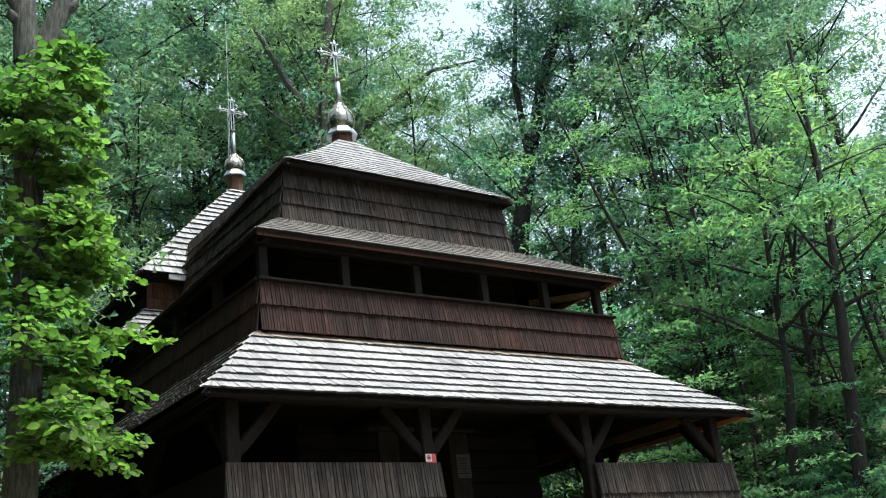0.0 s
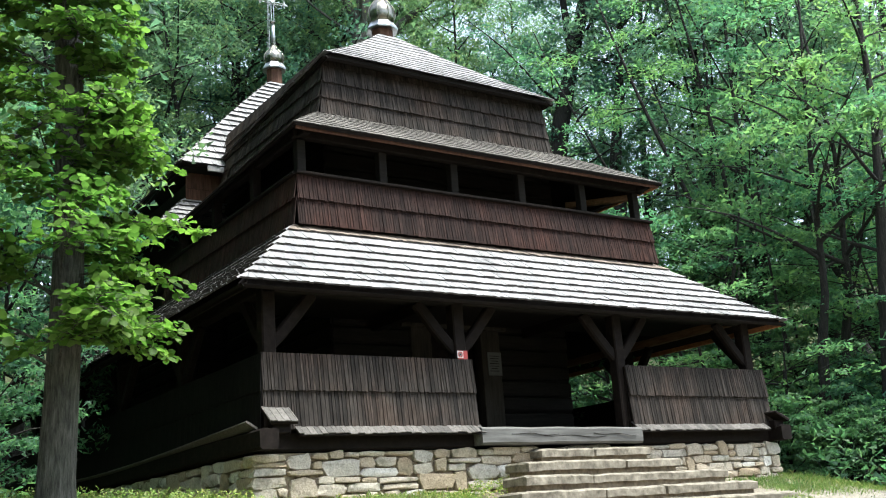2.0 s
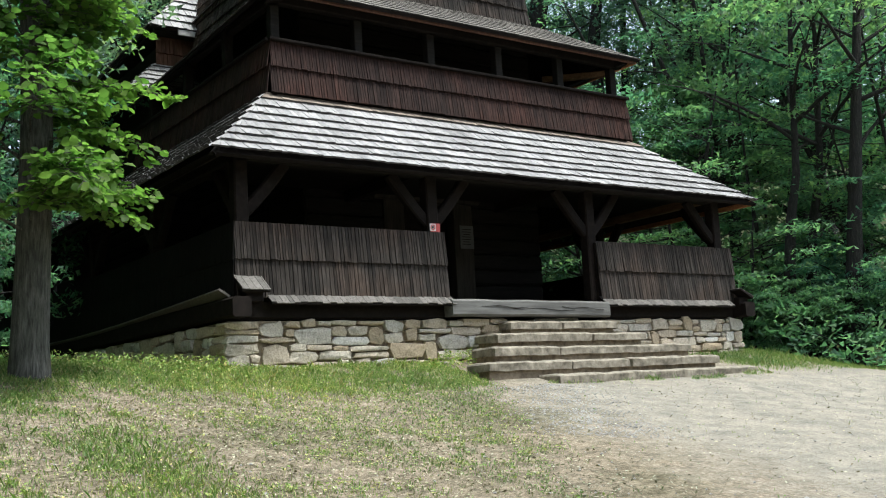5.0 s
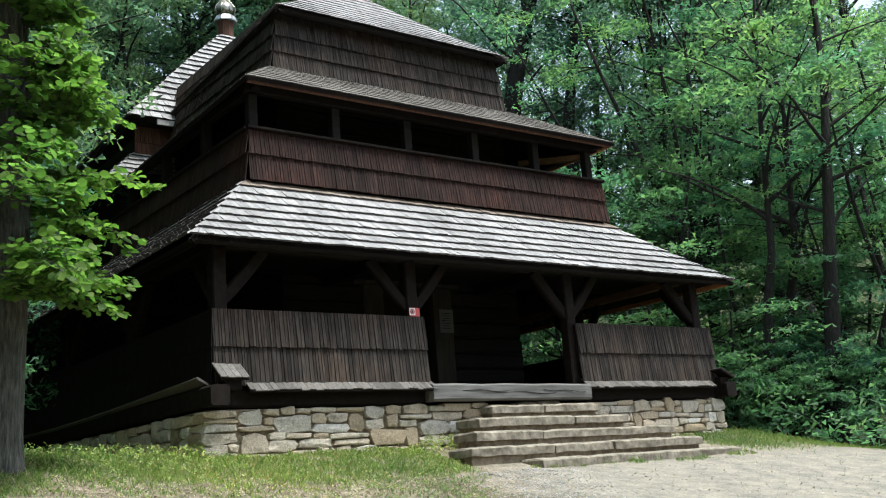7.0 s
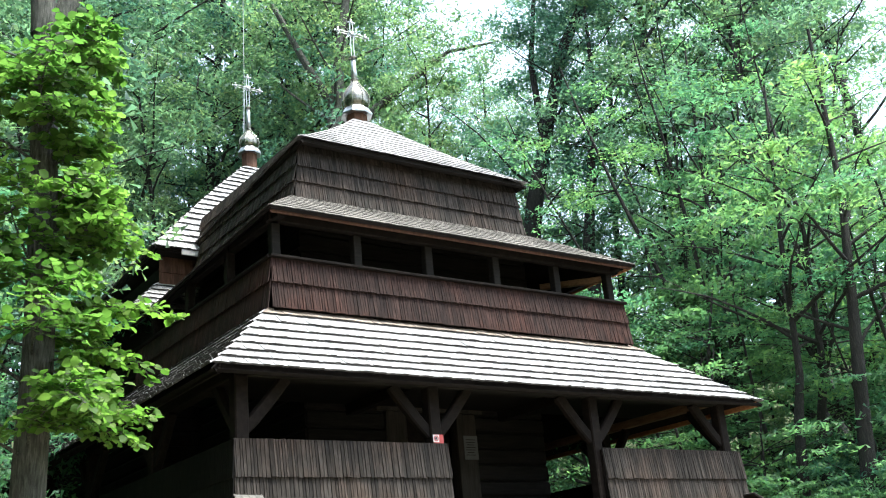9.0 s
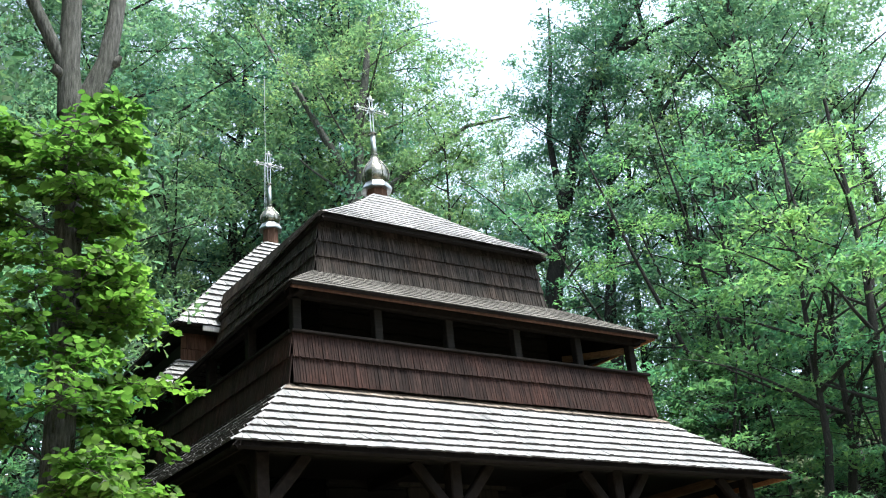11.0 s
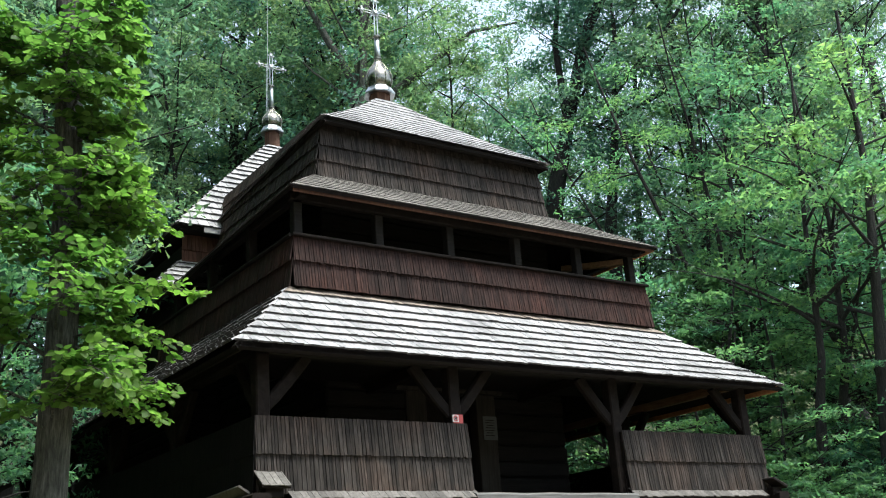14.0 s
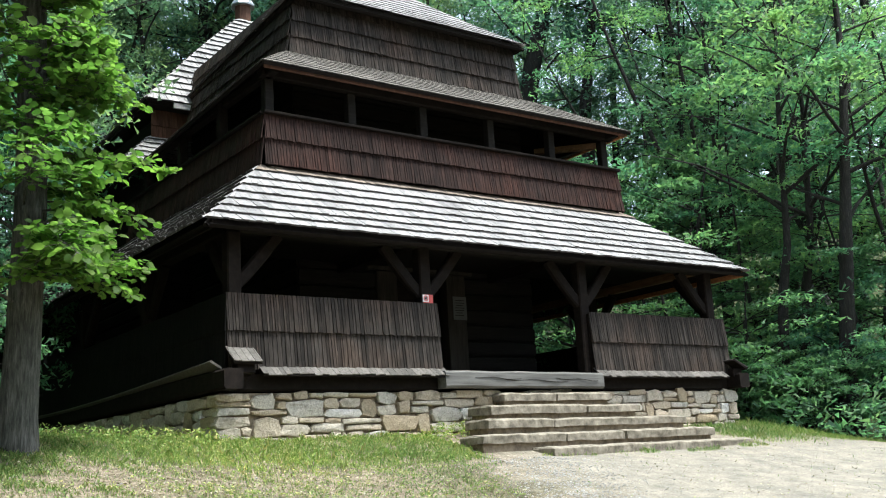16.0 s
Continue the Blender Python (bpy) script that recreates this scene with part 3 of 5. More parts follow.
cpart("hand_rail", beam_bm([(CX - GX - 0.03, GY, 7.045), (CX - 1, GY, 7.03), (CX + 1.5, GY, 7.035), (CX + GX + 0.03, GY, 7.03)], 0.16, 0.045, 0.01), BEAM)
for s in (-1, 1):
    cpart("hand_rail", beam_bm([(CX + s * GX, GY, 7.04), (CX + s * GX, 19.4, 7.04)], 0.14, 0.045, 0.01), BEAM)
for x in (-3.58, -2.10, -0.68, 0.78, 2.22, 3.58):
    cpart("gallery_post", box_bm(CX + x - 0.075, GY + 0.12, 6.9, CX + x + 0.075, GY + 0.27, 7.78, 0.012), LOG)
for s in (-1, 1):
    for y in (15.4, 17.1, 18.8):
        cpart("gallery_post", box_bm(CX + s * 3.65 - 0.075, y - 0.075, 6.9, CX + s * 3.65 + 0.075, y + 0.075, 7.78, 0.012), BEAM)
    cpart("plate_beam", beam_bm([(CX + s * 3.62, 13.5, 7.72), (CX + s * 3.62, 19.4, 7.72)], 0.14, 0.14), BEAM)
cpart("plate_beam", beam_bm([(CX - 3.75, GY + 0.1, 7.72), (CX + 3.75, GY + 0.1, 7.72)], 0.14, 0.14), BEAM)
cpart("gallery_floor", slab_bm([(CX - 3.7, 13.7, 6.3), (CX + 3.7, 13.7, 6.3), (CX + 3.7, 15.1, 6.3), (CX - 3.7, 15.1, 6.3)], 0.06), LOG)
cpart("rafter", beam_bm([(CX + 3.62, 13.95, 7.60), (CX + 2.75, 14.9, 7.62)], 0.12, 0.12), OLDWOOD)

hip_roof("middle_roof", "middle roof of small grey-brown shingles", 3.90, 13.37, 7.74, 2.60, 15.05, 8.76, 19.4, 19.4, 9, 0.075, sag=-0.04, mats=MIDDLE, thick=0.012, fall=0.04)
cpart("fascia_board", beam_bm([(CX - 3.85, 13.44, 7.70), (CX + 3.85, 13.44, 7.70)], 0.04, 0.07, 0.008), REDWOOD)
cpart("fascia_board", beam_bm([(CX + 3.83, 13.42, 7.70), (CX + 3.83, 19.4, 7.70)], 0.04, 0.07, 0.008), FASCIA)

# upper tower wall
for face, core, sg in (
    (Face((CX, 15.0, 0), (1, 0, 0), (0, 1, 0), flat(8.72, 9.96, 0.06), line(-2.60, -2.44), line(2.60, 2.44)), box_bm(CX - 2.4, 15.1, 8.5, CX + 2.4, 15.2, 9.9, 0), lambda k, x: True),
    (Face((CX - 2.60, 19.4, 0), (0, -1, 0), (1, 0, 0), flat(8.72, 9.96, 0.16), line(0, 0), line(4.43, 4.38)), box_bm(CX - 2.40, 15.1, 8.5, CX - 2.3, 19.4, 9.9, 0), lambda k, x: False),
    (Face((CX + 2.60, 15.0, 0), (0, 1, 0), (-1, 0, 0), flat(8.72, 9.96, 0.16), line(0, 0.06), line(4.4, 4.4)), box_bm(CX + 2.3, 15.1, 8.5, CX + 2.40, 19.4, 9.9, 0), lambda k, x: False)):
    parapet(face, core, 4, 0.052, GREY, "upper tower wall of dark shingles", single=sg, thick=0.017, lap=0.15, tilt=2.2, uneven=0.35, gap=0.0035)

hip_roof("upper_roof", "upper tower roof of grey shingles", 2.60, 14.74, 9.78, 0.2, 16.75, 11.56, 19.5, 17.15, 13, 0.09, sag=0.16, thick=0.014, tilt=1.2, mats=ROOF, fall=0.088)
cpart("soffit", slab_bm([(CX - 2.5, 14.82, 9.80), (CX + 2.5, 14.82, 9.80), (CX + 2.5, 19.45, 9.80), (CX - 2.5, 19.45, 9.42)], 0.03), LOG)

cpart("fascia_board", beam_bm([(CX - 2.50, 14.83, 9.735), (CX + 2.50, 14.83, 9.735)], 0.05, 0.07, 0.008), LOG)
for s in (-1, 1):
    cpart("fascia_board", beam_bm([(CX + s * 2.50, 14.86, 9.73), (CX + s * 2.50, 19.4, 9.73 if s > 0 else 9.32)], 0.05, 0.08, 0.008), LOG)

# nave tower behind
hip_roof("nave_roof", "pale shingle roof over the nave", 3.52, 19.30, 9.15, 0.2, 22.0, 12.66, 25.4, 22.4, 19, 0.11, sag=-0.1, thick=0.026, tilt=1.5, fall=0.06)
cpart("fascia_board", beam_bm([(CX - 2.95, 19.29, 9.10), (CX + 3.4, 19.29, 9.10)], 0.04, 0.12, 0.008), ROOF["island"])
cpart("soffit", slab_bm([(CX - 3.42, 19.36, 9.13), (CX + 3.42, 19.36, 9.13), (CX + 3.42, 25.3, 9.13), (CX - 3.42, 25.3, 8.80)], 0.03), LOG)
f = Face((CX, 19.7, 0), (1, 0, 0), (0, 1, 0), flat(8.4, 9.1, 0.0), line(-3.27, -3.27), line(3.27, 3.27))
parapet(f, box_bm(CX - 3.25, 19.75, 7.5, CX + 3.25, 24.8, 8.85, 0), 2, 0.09, {"object": REDWOOD, "island": REDWOOD}, "red-brown boarded nave wall", single=lambda k, x: False)
hip_roof("nave_lower_roof", "pale lower tier roof of the nave", 3.98, 19.20, 7.80, 3.24, 19.74, 8.55, 25.5, 24.9, 6, 0.11, thick=0.024, tilt=1.4, fall=0.04)


# ---- domes
DRUM = wood("dome_drum_board", (0.05, 0.025, 0.018), (0.10, 0.055, 0.038), (0.16, 0.09, 0.065), grain=(30, 30, 3))


def onion(y, foot, brim, top, collar, arms, tip, r, rod=0.0):
    """An onion dome on an eight-sided drum, with its brim, neck, collars and cross; the heights are its own."""
    at = (CX, y, 0)
    drum = cpart("dome", lathe_bm([(0.80 * r, foot - 0.4), (0.78 * r, foot), (0.74 * r, brim + 0.02)], 8, at), DRUM, "ribbed grey metal onion dome on a red-brown wooden drum")
    part("brim", lathe_bm([(0.75 * r, brim - 0.015), (1.13 * r, brim - 0.025), (1.16 * r, brim + 0.01), (0.86 * r, brim + 0.15), (0.70 * r, brim + 0.17)], 8, at), PALE, drum)
    low = brim + 0.13
    span = top - low
    prof = [(0.72, 0.0), (0.90, 0.11), (0.99, 0.24), (1.0, 0.35), (0.94, 0.47), (0.80, 0.60), (0.61, 0.72), (0.43, 0.83), (0.31, 0.93), (0.25, 1.0)]
    part("onion", lathe_bm([(q * r, low + v * span) for q, v in prof], 8, at), METAL, drum, smooth=True)
    # raised seams where the eight sheets meet
    for k in range(8):
        a = 2 * math.pi * k / 8
        pts = [(CX + q * r * 1.01 * math.cos(a), y + q * r * 1.01 * math.sin(a), low + v * span) for q, v in prof]
        part("seam", beam_bm(pts, 0.02, 0.016, 0.004, up=(-math.sin(a), math.cos(a), 0.01)), METAL, drum)
    part("neck", lathe_bm([(0.25 * r, top - 0.01), (0.20 * r, top + (collar - top) * 0.5), (0.17 * r, collar)], 12, at), PALE, drum, smooth=True)
    for z in (top + 0.05, collar - 0.01):
        part("collar", lathe_bm([(0.18 * r, z - 0.035), (0.29 * r, z - 0.012), (0.29 * r, z + 0.012), (0.18 * r, z + 0.035)], 12, at), METAL, drum)
    c = bmesh.new()

    def bar(p, q, w):
        b = beam_bm([p, q], w, w, w * 0.2, up=(0.3, 0.8, 0.5))
        me = bpy.data.meshes.new("bar")
        b.to_mesh(me)
        b.free()
        c.from_mesh(me)
        bpy.data.meshes.remove(me)

    def knob(p, w):
        bmesh.ops.create_icosphere(c, subdivisions=1, radius=w, matrix=Matrix.Translation(p))
    for d in (-0.036, 0.036):
        bar((CX + d, y, collar), (CX + d, y, tip), 0.02)
        bar((CX - 0.33, y, arms + d * 0.8), (CX + 0.33, y, arms + d * 0.8), 0.02)
    for dx, dz in ((-0.34, 0), (0.34, 0), (0, tip - arms)):
        knob((CX + dx, y, arms + dz), 0.05)
        for q in (-0.075, 0.075):
            knob((CX + dx + (q if dx == 0 else 0), y, arms + dz + (q if dx else 0)), 0.026)
        knob((CX + dx * 1.22, y, arms + dz * 1.22), 0.026)
    knob((CX, y, arms), 0.075)
    for a in (0.75, 2.4, 3.9, 5.5):
        bar((CX, y, arms), (CX + 0.2 * math.cos(a), y, arms + 0.2 * math.sin(a)), 0.012)
    part("cross", c, PALE, drum, "pale wrought metal cross")
    if rod:
        part("lightning_rod", beam_bm([(CX - 0.13, y - 0.05, top - 0.1), (CX - 0.10, y - 0.05, rod)], 0.011, 0.011, 0.003, up=(0, 1, 0)), PALE, drum)
        part("lightning_rod", beam_bm([(CX - 0.17, y - 0.05, top - 0.1), (CX - 0.15, y - 0.05, arms)], 0.009, 0.009, 0.002, up=(0, 1, 0)), PALE, drum)


onion(16.95, 11.50, 11.76, 12.58, 13.18, 13.76, 14.05, 0.30)
onion(22.2, 12.62, 13.10, 13.76, 14.44, 15.0, 15.32, 0.265, rod=17.7)


# ---- rubble stones of the plinth
def stone_piece(cx, cz, w, h, place_at, parent, depth=0.14):
    """One rough stone: an uneven outline, a bulging worn face."""
    n = 8
    ring = []
    jx, jz = min(0.34 * h, 0.13 * w) + 0.008, 0.13 * h + 0.006
    for i, (a, b) in enumerate(((-1, -1), (rng.uniform(-0.4, 0.4), -1), (1, -1), (1, rng.uniform(-0.4, 0.4)), (1, 1), (rng.uniform(-0.4, 0.4), 1), (-1, 1), (-1, rng.uniform(-0.4, 0.4)))):
        cut = 1.0 - (rng.uniform(0.0, 0.9) if i % 2 == 0 else 0.0) * jx * 2 / w
        ring.append((cx + a * w / 2 * cut + rng.uniform(-0.5, 0.5) * jx, cz + b * h / 2 * (1.0 - rng.uniform(0, 1.0) * jz * 2 / h * (i % 2 == 0)) + rng.uniform(-0.6, 0.6) * jz))
    out = rng.uniform(0.0, 0.035)
    vs = [place_at(x, z, depth) for x, z in ring] + [place_at(x, z, 0.015 - out) for x, z in ring]
    vs += [place_at(cx + (x - cx) * (1 - 0.016 / w), cz + (z - cz) * (1 - 0.016 / h), -0.002 - out + rng.uniform(-0.006, 0.006)) for x, z in ring]
    vs.append(place_at(cx + rng.uniform(-0.2, 0.2) * w, cz + rng.uniform(-0.2, 0.2) * h, -0.012 - out + rng.uniform(-0.01, 0.006)))
    fs = []
    for i in range(n):
        q = (i + 1) % n
        fs += [(i, q, n + q, n + i), (n + i, n + q, 2 * n + q, 2 * n + i), (2 * n + i, 2 * n + q, 3 * n)]
    ob = piece("stone", vs, fs, STONE["object"])
    ob.parent = parent
    return ob


def rubble(x0, x1, z0, z1, place_at, rows, wmin, wmax):
    """Courses of uneven stones, some two courses high."""
    cuts = [z0 + (z1 - z0) * i / rows for i in range(rows + 1)]
    taken = [[] for _ in range(rows + 1)]
    for r in range(rows):
        x = x0
        while x < x1 - 0.03:
            hit = [b for b in taken[r] if b[0] - 0.02 <= x < b[1] - 0.01]
            if hit:
                x = hit[0][1]
                continue
            stop = min([b[0] for b in taken[r] if b[0] > x] + [x1])
            w = min(rng.uniform(wmin, wmax), stop - x)
            if stop - x - w < 0.09:
                w = stop - x
            tall = 2 if r < rows - 1 and rng.random() < 0.27 and w > 0.18 else 1
            if tall == 2:
                taken[r + 1].append((x, x + w))
            wav = 0.028 * math.sin(x * 2.3 + r * 1.7) * (r > 0)
            za, zb = cuts[r] + wav, cuts[r + tall] + 0.028 * math.sin(x * 2.3 + (r + tall) * 1.7)
            if r + tall == rows:
                zb = z1 + rng.uniform(-0.03, 0.02)
            stone_piece(x + w / 2, (za + zb) / 2, w - 0.006, zb - za - 0.004, place_at, plinth)
            x += w


front_at = lambda x, z, d: Vector((x, PL_Y + d + 0.02, z))
left_at = lambda y, z, d: Vector((CX - PL_X + d + 0.02, y, z))
rubble(CX - PL_X, CX - PL_X + 0.48, 1.95, 2.71, front_at, 7, 0.24, 0.5)
rubble(CX - PL_X + 0.49, CX + PL_X - 0.01, 1.92, 2.72, front_at, 7, 0.17, 0.62)
rubble(PL_Y + 0.05, 19.0, 1.95, 2.70, left_at, 5, 0.25, 0.6)

# ---------------------------------------------------------------- stone steps
steps = thing("stone_steps", (11.3, 11.6, 1.7), "five worn rough-hewn sandstone steps before the entrance", "steps")


def slab(x0, x1, y0, y1, z0, z1, name="step_slab"):
    """A rough-hewn slab with worn, uneven edges."""
    nx, ny, nz = max(int((x1 - x0) / 0.09), 3), 5, 4
    bm = bmesh.new()
    bmesh.ops.create_cube(bm, size=1)
    geo = {}
    bm.clear()
    def vert(i, j, k):
        if (i, j, k) not in geo:
            u, v, w = i / nx, j / ny, k / nz
            p = Vector((x0 + (x1 - x0) * u, y0 + (y1 - y0) * v, z0 + (z1 - z0) * w))
            edge = (0.018 if w == 1 else 0) * ((v == 0) + 0.5 * (u in (0, 1)))
            p.z -= edge
            p.y += 0.016 * (v == 0 and w == 1)
            p.x += 0.015 * ((u == 0) - (u == 1)) * (w == 1 or v == 0)
            q = p * 4
            p += Vector((noise.noise(q) * 0.02, noise.noise(q + Vector((9, 0, 0))) * 0.028, noise.noise(q + Vector((0, 9, 0))) * 0.016))
            geo[i, j, k] = bm.verts.new(p - Vector((11.3, 11.6, 1.7)))
        return geo[i, j, k]
    for i in range(nx):
        for j in range(ny):
            bm.faces.new((vert(i, j, nz), vert(i + 1, j, nz), vert(i + 1, j + 1, nz), vert(i, j + 1, nz)))
        for k in range(nz):
            bm.faces.new((vert(i, 0, k), vert(i + 1, 0, k), vert(i + 1, 0, k + 1), vert(i, 0, k + 1)))
            bm.faces.new((vert(i + 1, ny, k), vert(i, ny, k), vert(i, ny, k + 1), vert(i + 1, ny, k + 1)))
    for j in range(ny):
        for k in range(nz):
            bm.faces.new((vert(0, j + 1, k), vert(0, j, k), vert(0, j, k + 1), vert(0, j + 1, k + 1)))
            bm.faces.new((vert(nx, j, k), vert(nx, j + 1, k), vert(nx, j + 1, k + 1), vert(nx, j, k + 1)))
    return part(name, bm, STEP, steps)


STEP = plain("step_sandstone", (0.07, 0.058, 0.04), (0.29, 0.255, 0.20), 9, 0.9, 0, 1.0)
for y, top, low, xs in ((12.22, 2.67, 2.30, (9.94, 11.0, 12.19)), (11.88, 2.455, 2.1, (9.38, 11.3, 12.46)), (11.52, 2.24, 1.9, (9.05, 10.3, 13.15)),
                        (11.16, 2.02, 1.70, (8.67, 10.2, 11.35, 13.36)), (10.78, 1.81, 1.5, (9.56, 11.9, 13.82))):
    for a, b in zip(xs, xs[1:]):
        slab(a + 0.004, b - 0.004, y + rng.uniform(-0.02, 0.02), y + 0.5, top - 0.135, top + rng.uniform(-0.012, 0.008))
    part("packing", box_bm(xs[0] + 0.05 - 11.3, y + 0.055 - 11.6, low - 1.7, xs[-1] - 0.05 - 11.3, y + 0.48 - 11.6, top - 0.12 - 1.7, 0.01), MORTAR, steps, "earth and rubble packing under the slabs")

# ---------------------------------------------------------------- sign and notice
sign = thing("warning_sign", (8.86, 12.53, 4.08), "small red and white square warning sign on the post", "sign")


def flat_box(x, z, w, h, d, y0):
    return box_bm(x - w / 2, y0 - d, z - h / 2, x + w / 2, y0, z + h / 2, 0)


part("board", flat_box(0.03, -0.0, 0.17, 0.13, 0.010, 0.012), RED, sign)
part("panel", flat_box(-0.02, 0.005, 0.105, 0.105, 0.006, 0.001), WHITE, sign)
ringb = bmesh.new()
inner, outer = [], []
for i in range(20):
    a = 2 * math.pi * i / 20
    inner.append(ringb.verts.new((-0.02 + 0.026 * math.cos(a), -0.009, 0.005 + 0.026 * math.sin(a))))
    outer.append(ringb.verts.new((-0.02 + 0.043 * math.cos(a), -0.009, 0.005 + 0.043 * math.sin(a))))
for i in range(20):
    q = (i + 1) % 20
    ringb.faces.new((inner[i], inner[q], outer[q], outer[i]))
part("ring", ringb, RED, sign)
part("symbol", flat_box(-0.02, 0.005, 0.036, 0.036, 0.004, -0.006), BLACK, sign)

notice = thing("notice_sheet", (11.3, TY0 - 0.085, 4.42), "pale printed notice sheet on the door jamb", "notice")
part("sheet", flat_box(0, 0, 0.30, 0.42, 0.008, 0.0), PAPER, notice)
for k in range(7):
    part("text_bar", flat_box(rng.uniform(-0.02, 0.0), 0.14 - k * 0.045, 0.2 - 0.05 * (k % 3 == 2), 0.012, 0.002, -0.0085), BEAM, notice)


# ---------------------------------------------------------------- trees
def tube(j, path, radii, n=8, wob=0.0, rng=random):
    """A tapering limb along a path."""
    pts = [Vector(p) for p in path]
    rings = []
    for i, (p, r) in enumerate(zip(pts, radii)):
        d = (pts[min(i + 1, len(pts) - 1)] - pts[max(i - 1, 0)]).normalized()
        a = d.cross(Vector((0.13, 0.99, 0.05))).normalized()
        b = d.cross(a)
        rings += [p + (a * math.cos(2 * math.pi * k / n) + b * math.sin(2 * math.pi * k / n)) * r * (1 + wob * rng.uniform(-1, 1)) for k in range(n)]
    fs = [(i * n + k, i * n + (k + 1) % n, (i + 1) * n + (k + 1) % n, (i + 1) * n + k) for i in range(len(pts) - 1) for k in range(n)]
    j.add(rings, fs)


def limb(rng, p, d, length, steps, droop=0.0, wander=0.25):
    out, p, d = [Vector(p)], Vector(p), Vector(d).normalized()
    for _ in range(steps):
        d = (d + Vector((rng.uniform(-1, 1), rng.uniform(-1, 1), rng.uniform(-1, 1))) * wander + Vector((0, 0, -droop))).normalized()
        p = p + d * (length / steps)
        out.append(p)
    return out


def leaf_arrays(gen, centres, spreads, per, size, lean=0.75, sides=4):
    """Rhombic leaves scattered round the centres, most of them lying flat."""
    c = np.repeat(np.array(centres), per, 0)
    s = np.repeat(np.array(spreads), per, 0)
    n = len(c)
    off = gen.normal(0, 1, (n, 3))
    off /= np.maximum(np.linalg.norm(off, axis=1, keepdims=True), 0.6)
    c = c + off * s * gen.uniform(0.15, 1.0, (n, 1))
    nrm = gen.normal(0, lean, (n, 3)) + np.array((0, 0, 1.0))
    nrm /= np.linalg.norm(nrm, axis=1, keepdims=True)
    t = np.cross(nrm, gen.normal(0, 1, (n, 3)))
    t /= np.maximum(np.linalg.norm(t, axis=1, keepdims=True), 1e-3)
    b = np.cross(nrm, t)
    L = size * gen.uniform(0.6, 1.35, (n, 1))
    W = L * gen.uniform(0.4, 0.65, (n, 1))
    if sides == 3:
        v = np.stack([c - t * L * 0.45 - b * W * 0.45, c - t * L * 0.45 + b * W * 0.45, c + t * L * 0.6 - nrm * L * 0.1], 1).reshape(-1, 3)
    else:
        v = np.stack([c - t * L * 0.5, c + b * W * 0.5 - nrm * L * 0.04, c + t * L * 0.5 - nrm * L * 0.1, c - b * W * 0.5 - nrm * L * 0.04], 1).reshape(-1, 3)
    f = np.arange(len(v)).reshape(-1, sides)
    return v, f


def quad_mesh(name, v, f, mat):
    me = bpy.data.meshes.new(name)
    me.vertices.add(len(v))
    me.vertices.foreach_set("co", np.asarray(v, np.float32).ravel())
    k = f.shape[1]
    me.loops.add(f.size)
    me.loops.foreach_set("vertex_index", f.astype(np.int32).ravel())
    me.polygons.add(len(f))
    me.polygons.foreach_set("loop_start", (np.arange(len(f)) * k).astype(np.int32))
    me.update(calc_edges=True)
    me.validate()
    me.materials.append(mat)
    return me


def make_tree(seed, height, crown_lo, crown_r, r0, limbs, clumps, per, leaf, label, trunk=None, leafmat=None, steep=0.9, mat=None, extra=(), clump=0.9, flat=0.3):
    """A forest tree: tapered trunk, rising limbs that bear layered sprays of leaves, with gaps between."""
    rg, gen = random.Random(seed), np.random.default_rng(seed)
    tree = thing("tree", (0, 0, 0), label, "tree", "forest trees")
    j = Joined()
    path = [Vector(p) for p in trunk] if trunk else limb(rg, (0, 0, -0.4), (rg.uniform(-0.06, 0.06), rg.uniform(-0.06, 0.06), 1), height * 0.9, 10, wander=0.06)
    n = len(path)
    tube(j, path, [r0 * (1.3 if i == 0 else 1.0) * (1 - 0.85 * i / (n - 1)) for i in range(n)], 9, 0.06, rg)
    tips = []

    def along(z):
        for a, b in zip(path, path[1:]):
            if a.z <= z <= b.z:
                return a.lerp(b, (z - a.z) / max(b.z - a.z, 1e-3))
        return path[-1]
    for k in range(limbs):
        t = (k + rg.random()) / limbs
        z = crown_lo * 0.75 + (height * 0.85 - crown_lo * 0.75) * t
        s = along(z)
        a = k * 2.4 + rg.uniform(-0.5, 0.5)
        reach = crown_r * (1.15 - 0.75 * t) * rg.uniform(0.75, 1.2)
        p = limb(rg, s, (math.cos(a), math.sin(a), steep * rg.uniform(0.5, 1.2)), reach * 1.25, 5, 0.06, 0.16)
        r = 0.008 * reach + 0.010
        tube(j, p, [r * 1.5, r * 1.2, r * 0.9, r * 0.65, r * 0.4, r * 0.15], 5)
        tips.append(p)
    for p, r in extra:
        p = [Vector(q) for q in p]
        tube(j, p, [r * (1 - 0.8 * i / (len(p) - 1)) for i in range(len(p))], 6)
        tips.append(p)
        tips.append(p)
    tips.append(path[-4:])
    cents, spr = [], []
    for k in range(clumps):
        p = tips[k % len(tips)]
        u = rg.uniform(0.25, 1.05) * (len(p) - 1)
        i = min(int(u), len(p) - 2)
        c = p[i].lerp(p[i + 1], u - i)
        w = rg.uniform(0.6, 1.3) * clump
        cents.append((c.x + rg.gauss(0, 0.8) * clump, c.y + rg.gauss(0, 0.8) * clump, c.z + rg.gauss(0, 0.45 + 0.5 * (flat > 0.4)) * clump))
        spr.append((w, w, w * flat))
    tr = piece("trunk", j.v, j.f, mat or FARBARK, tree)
    tr.data.shade_smooth()
    v, f = leaf_arrays(gen, cents, spr, per, leaf, sides=3)
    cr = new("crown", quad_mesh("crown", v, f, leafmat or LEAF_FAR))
    cr.parent = tree
    return tree


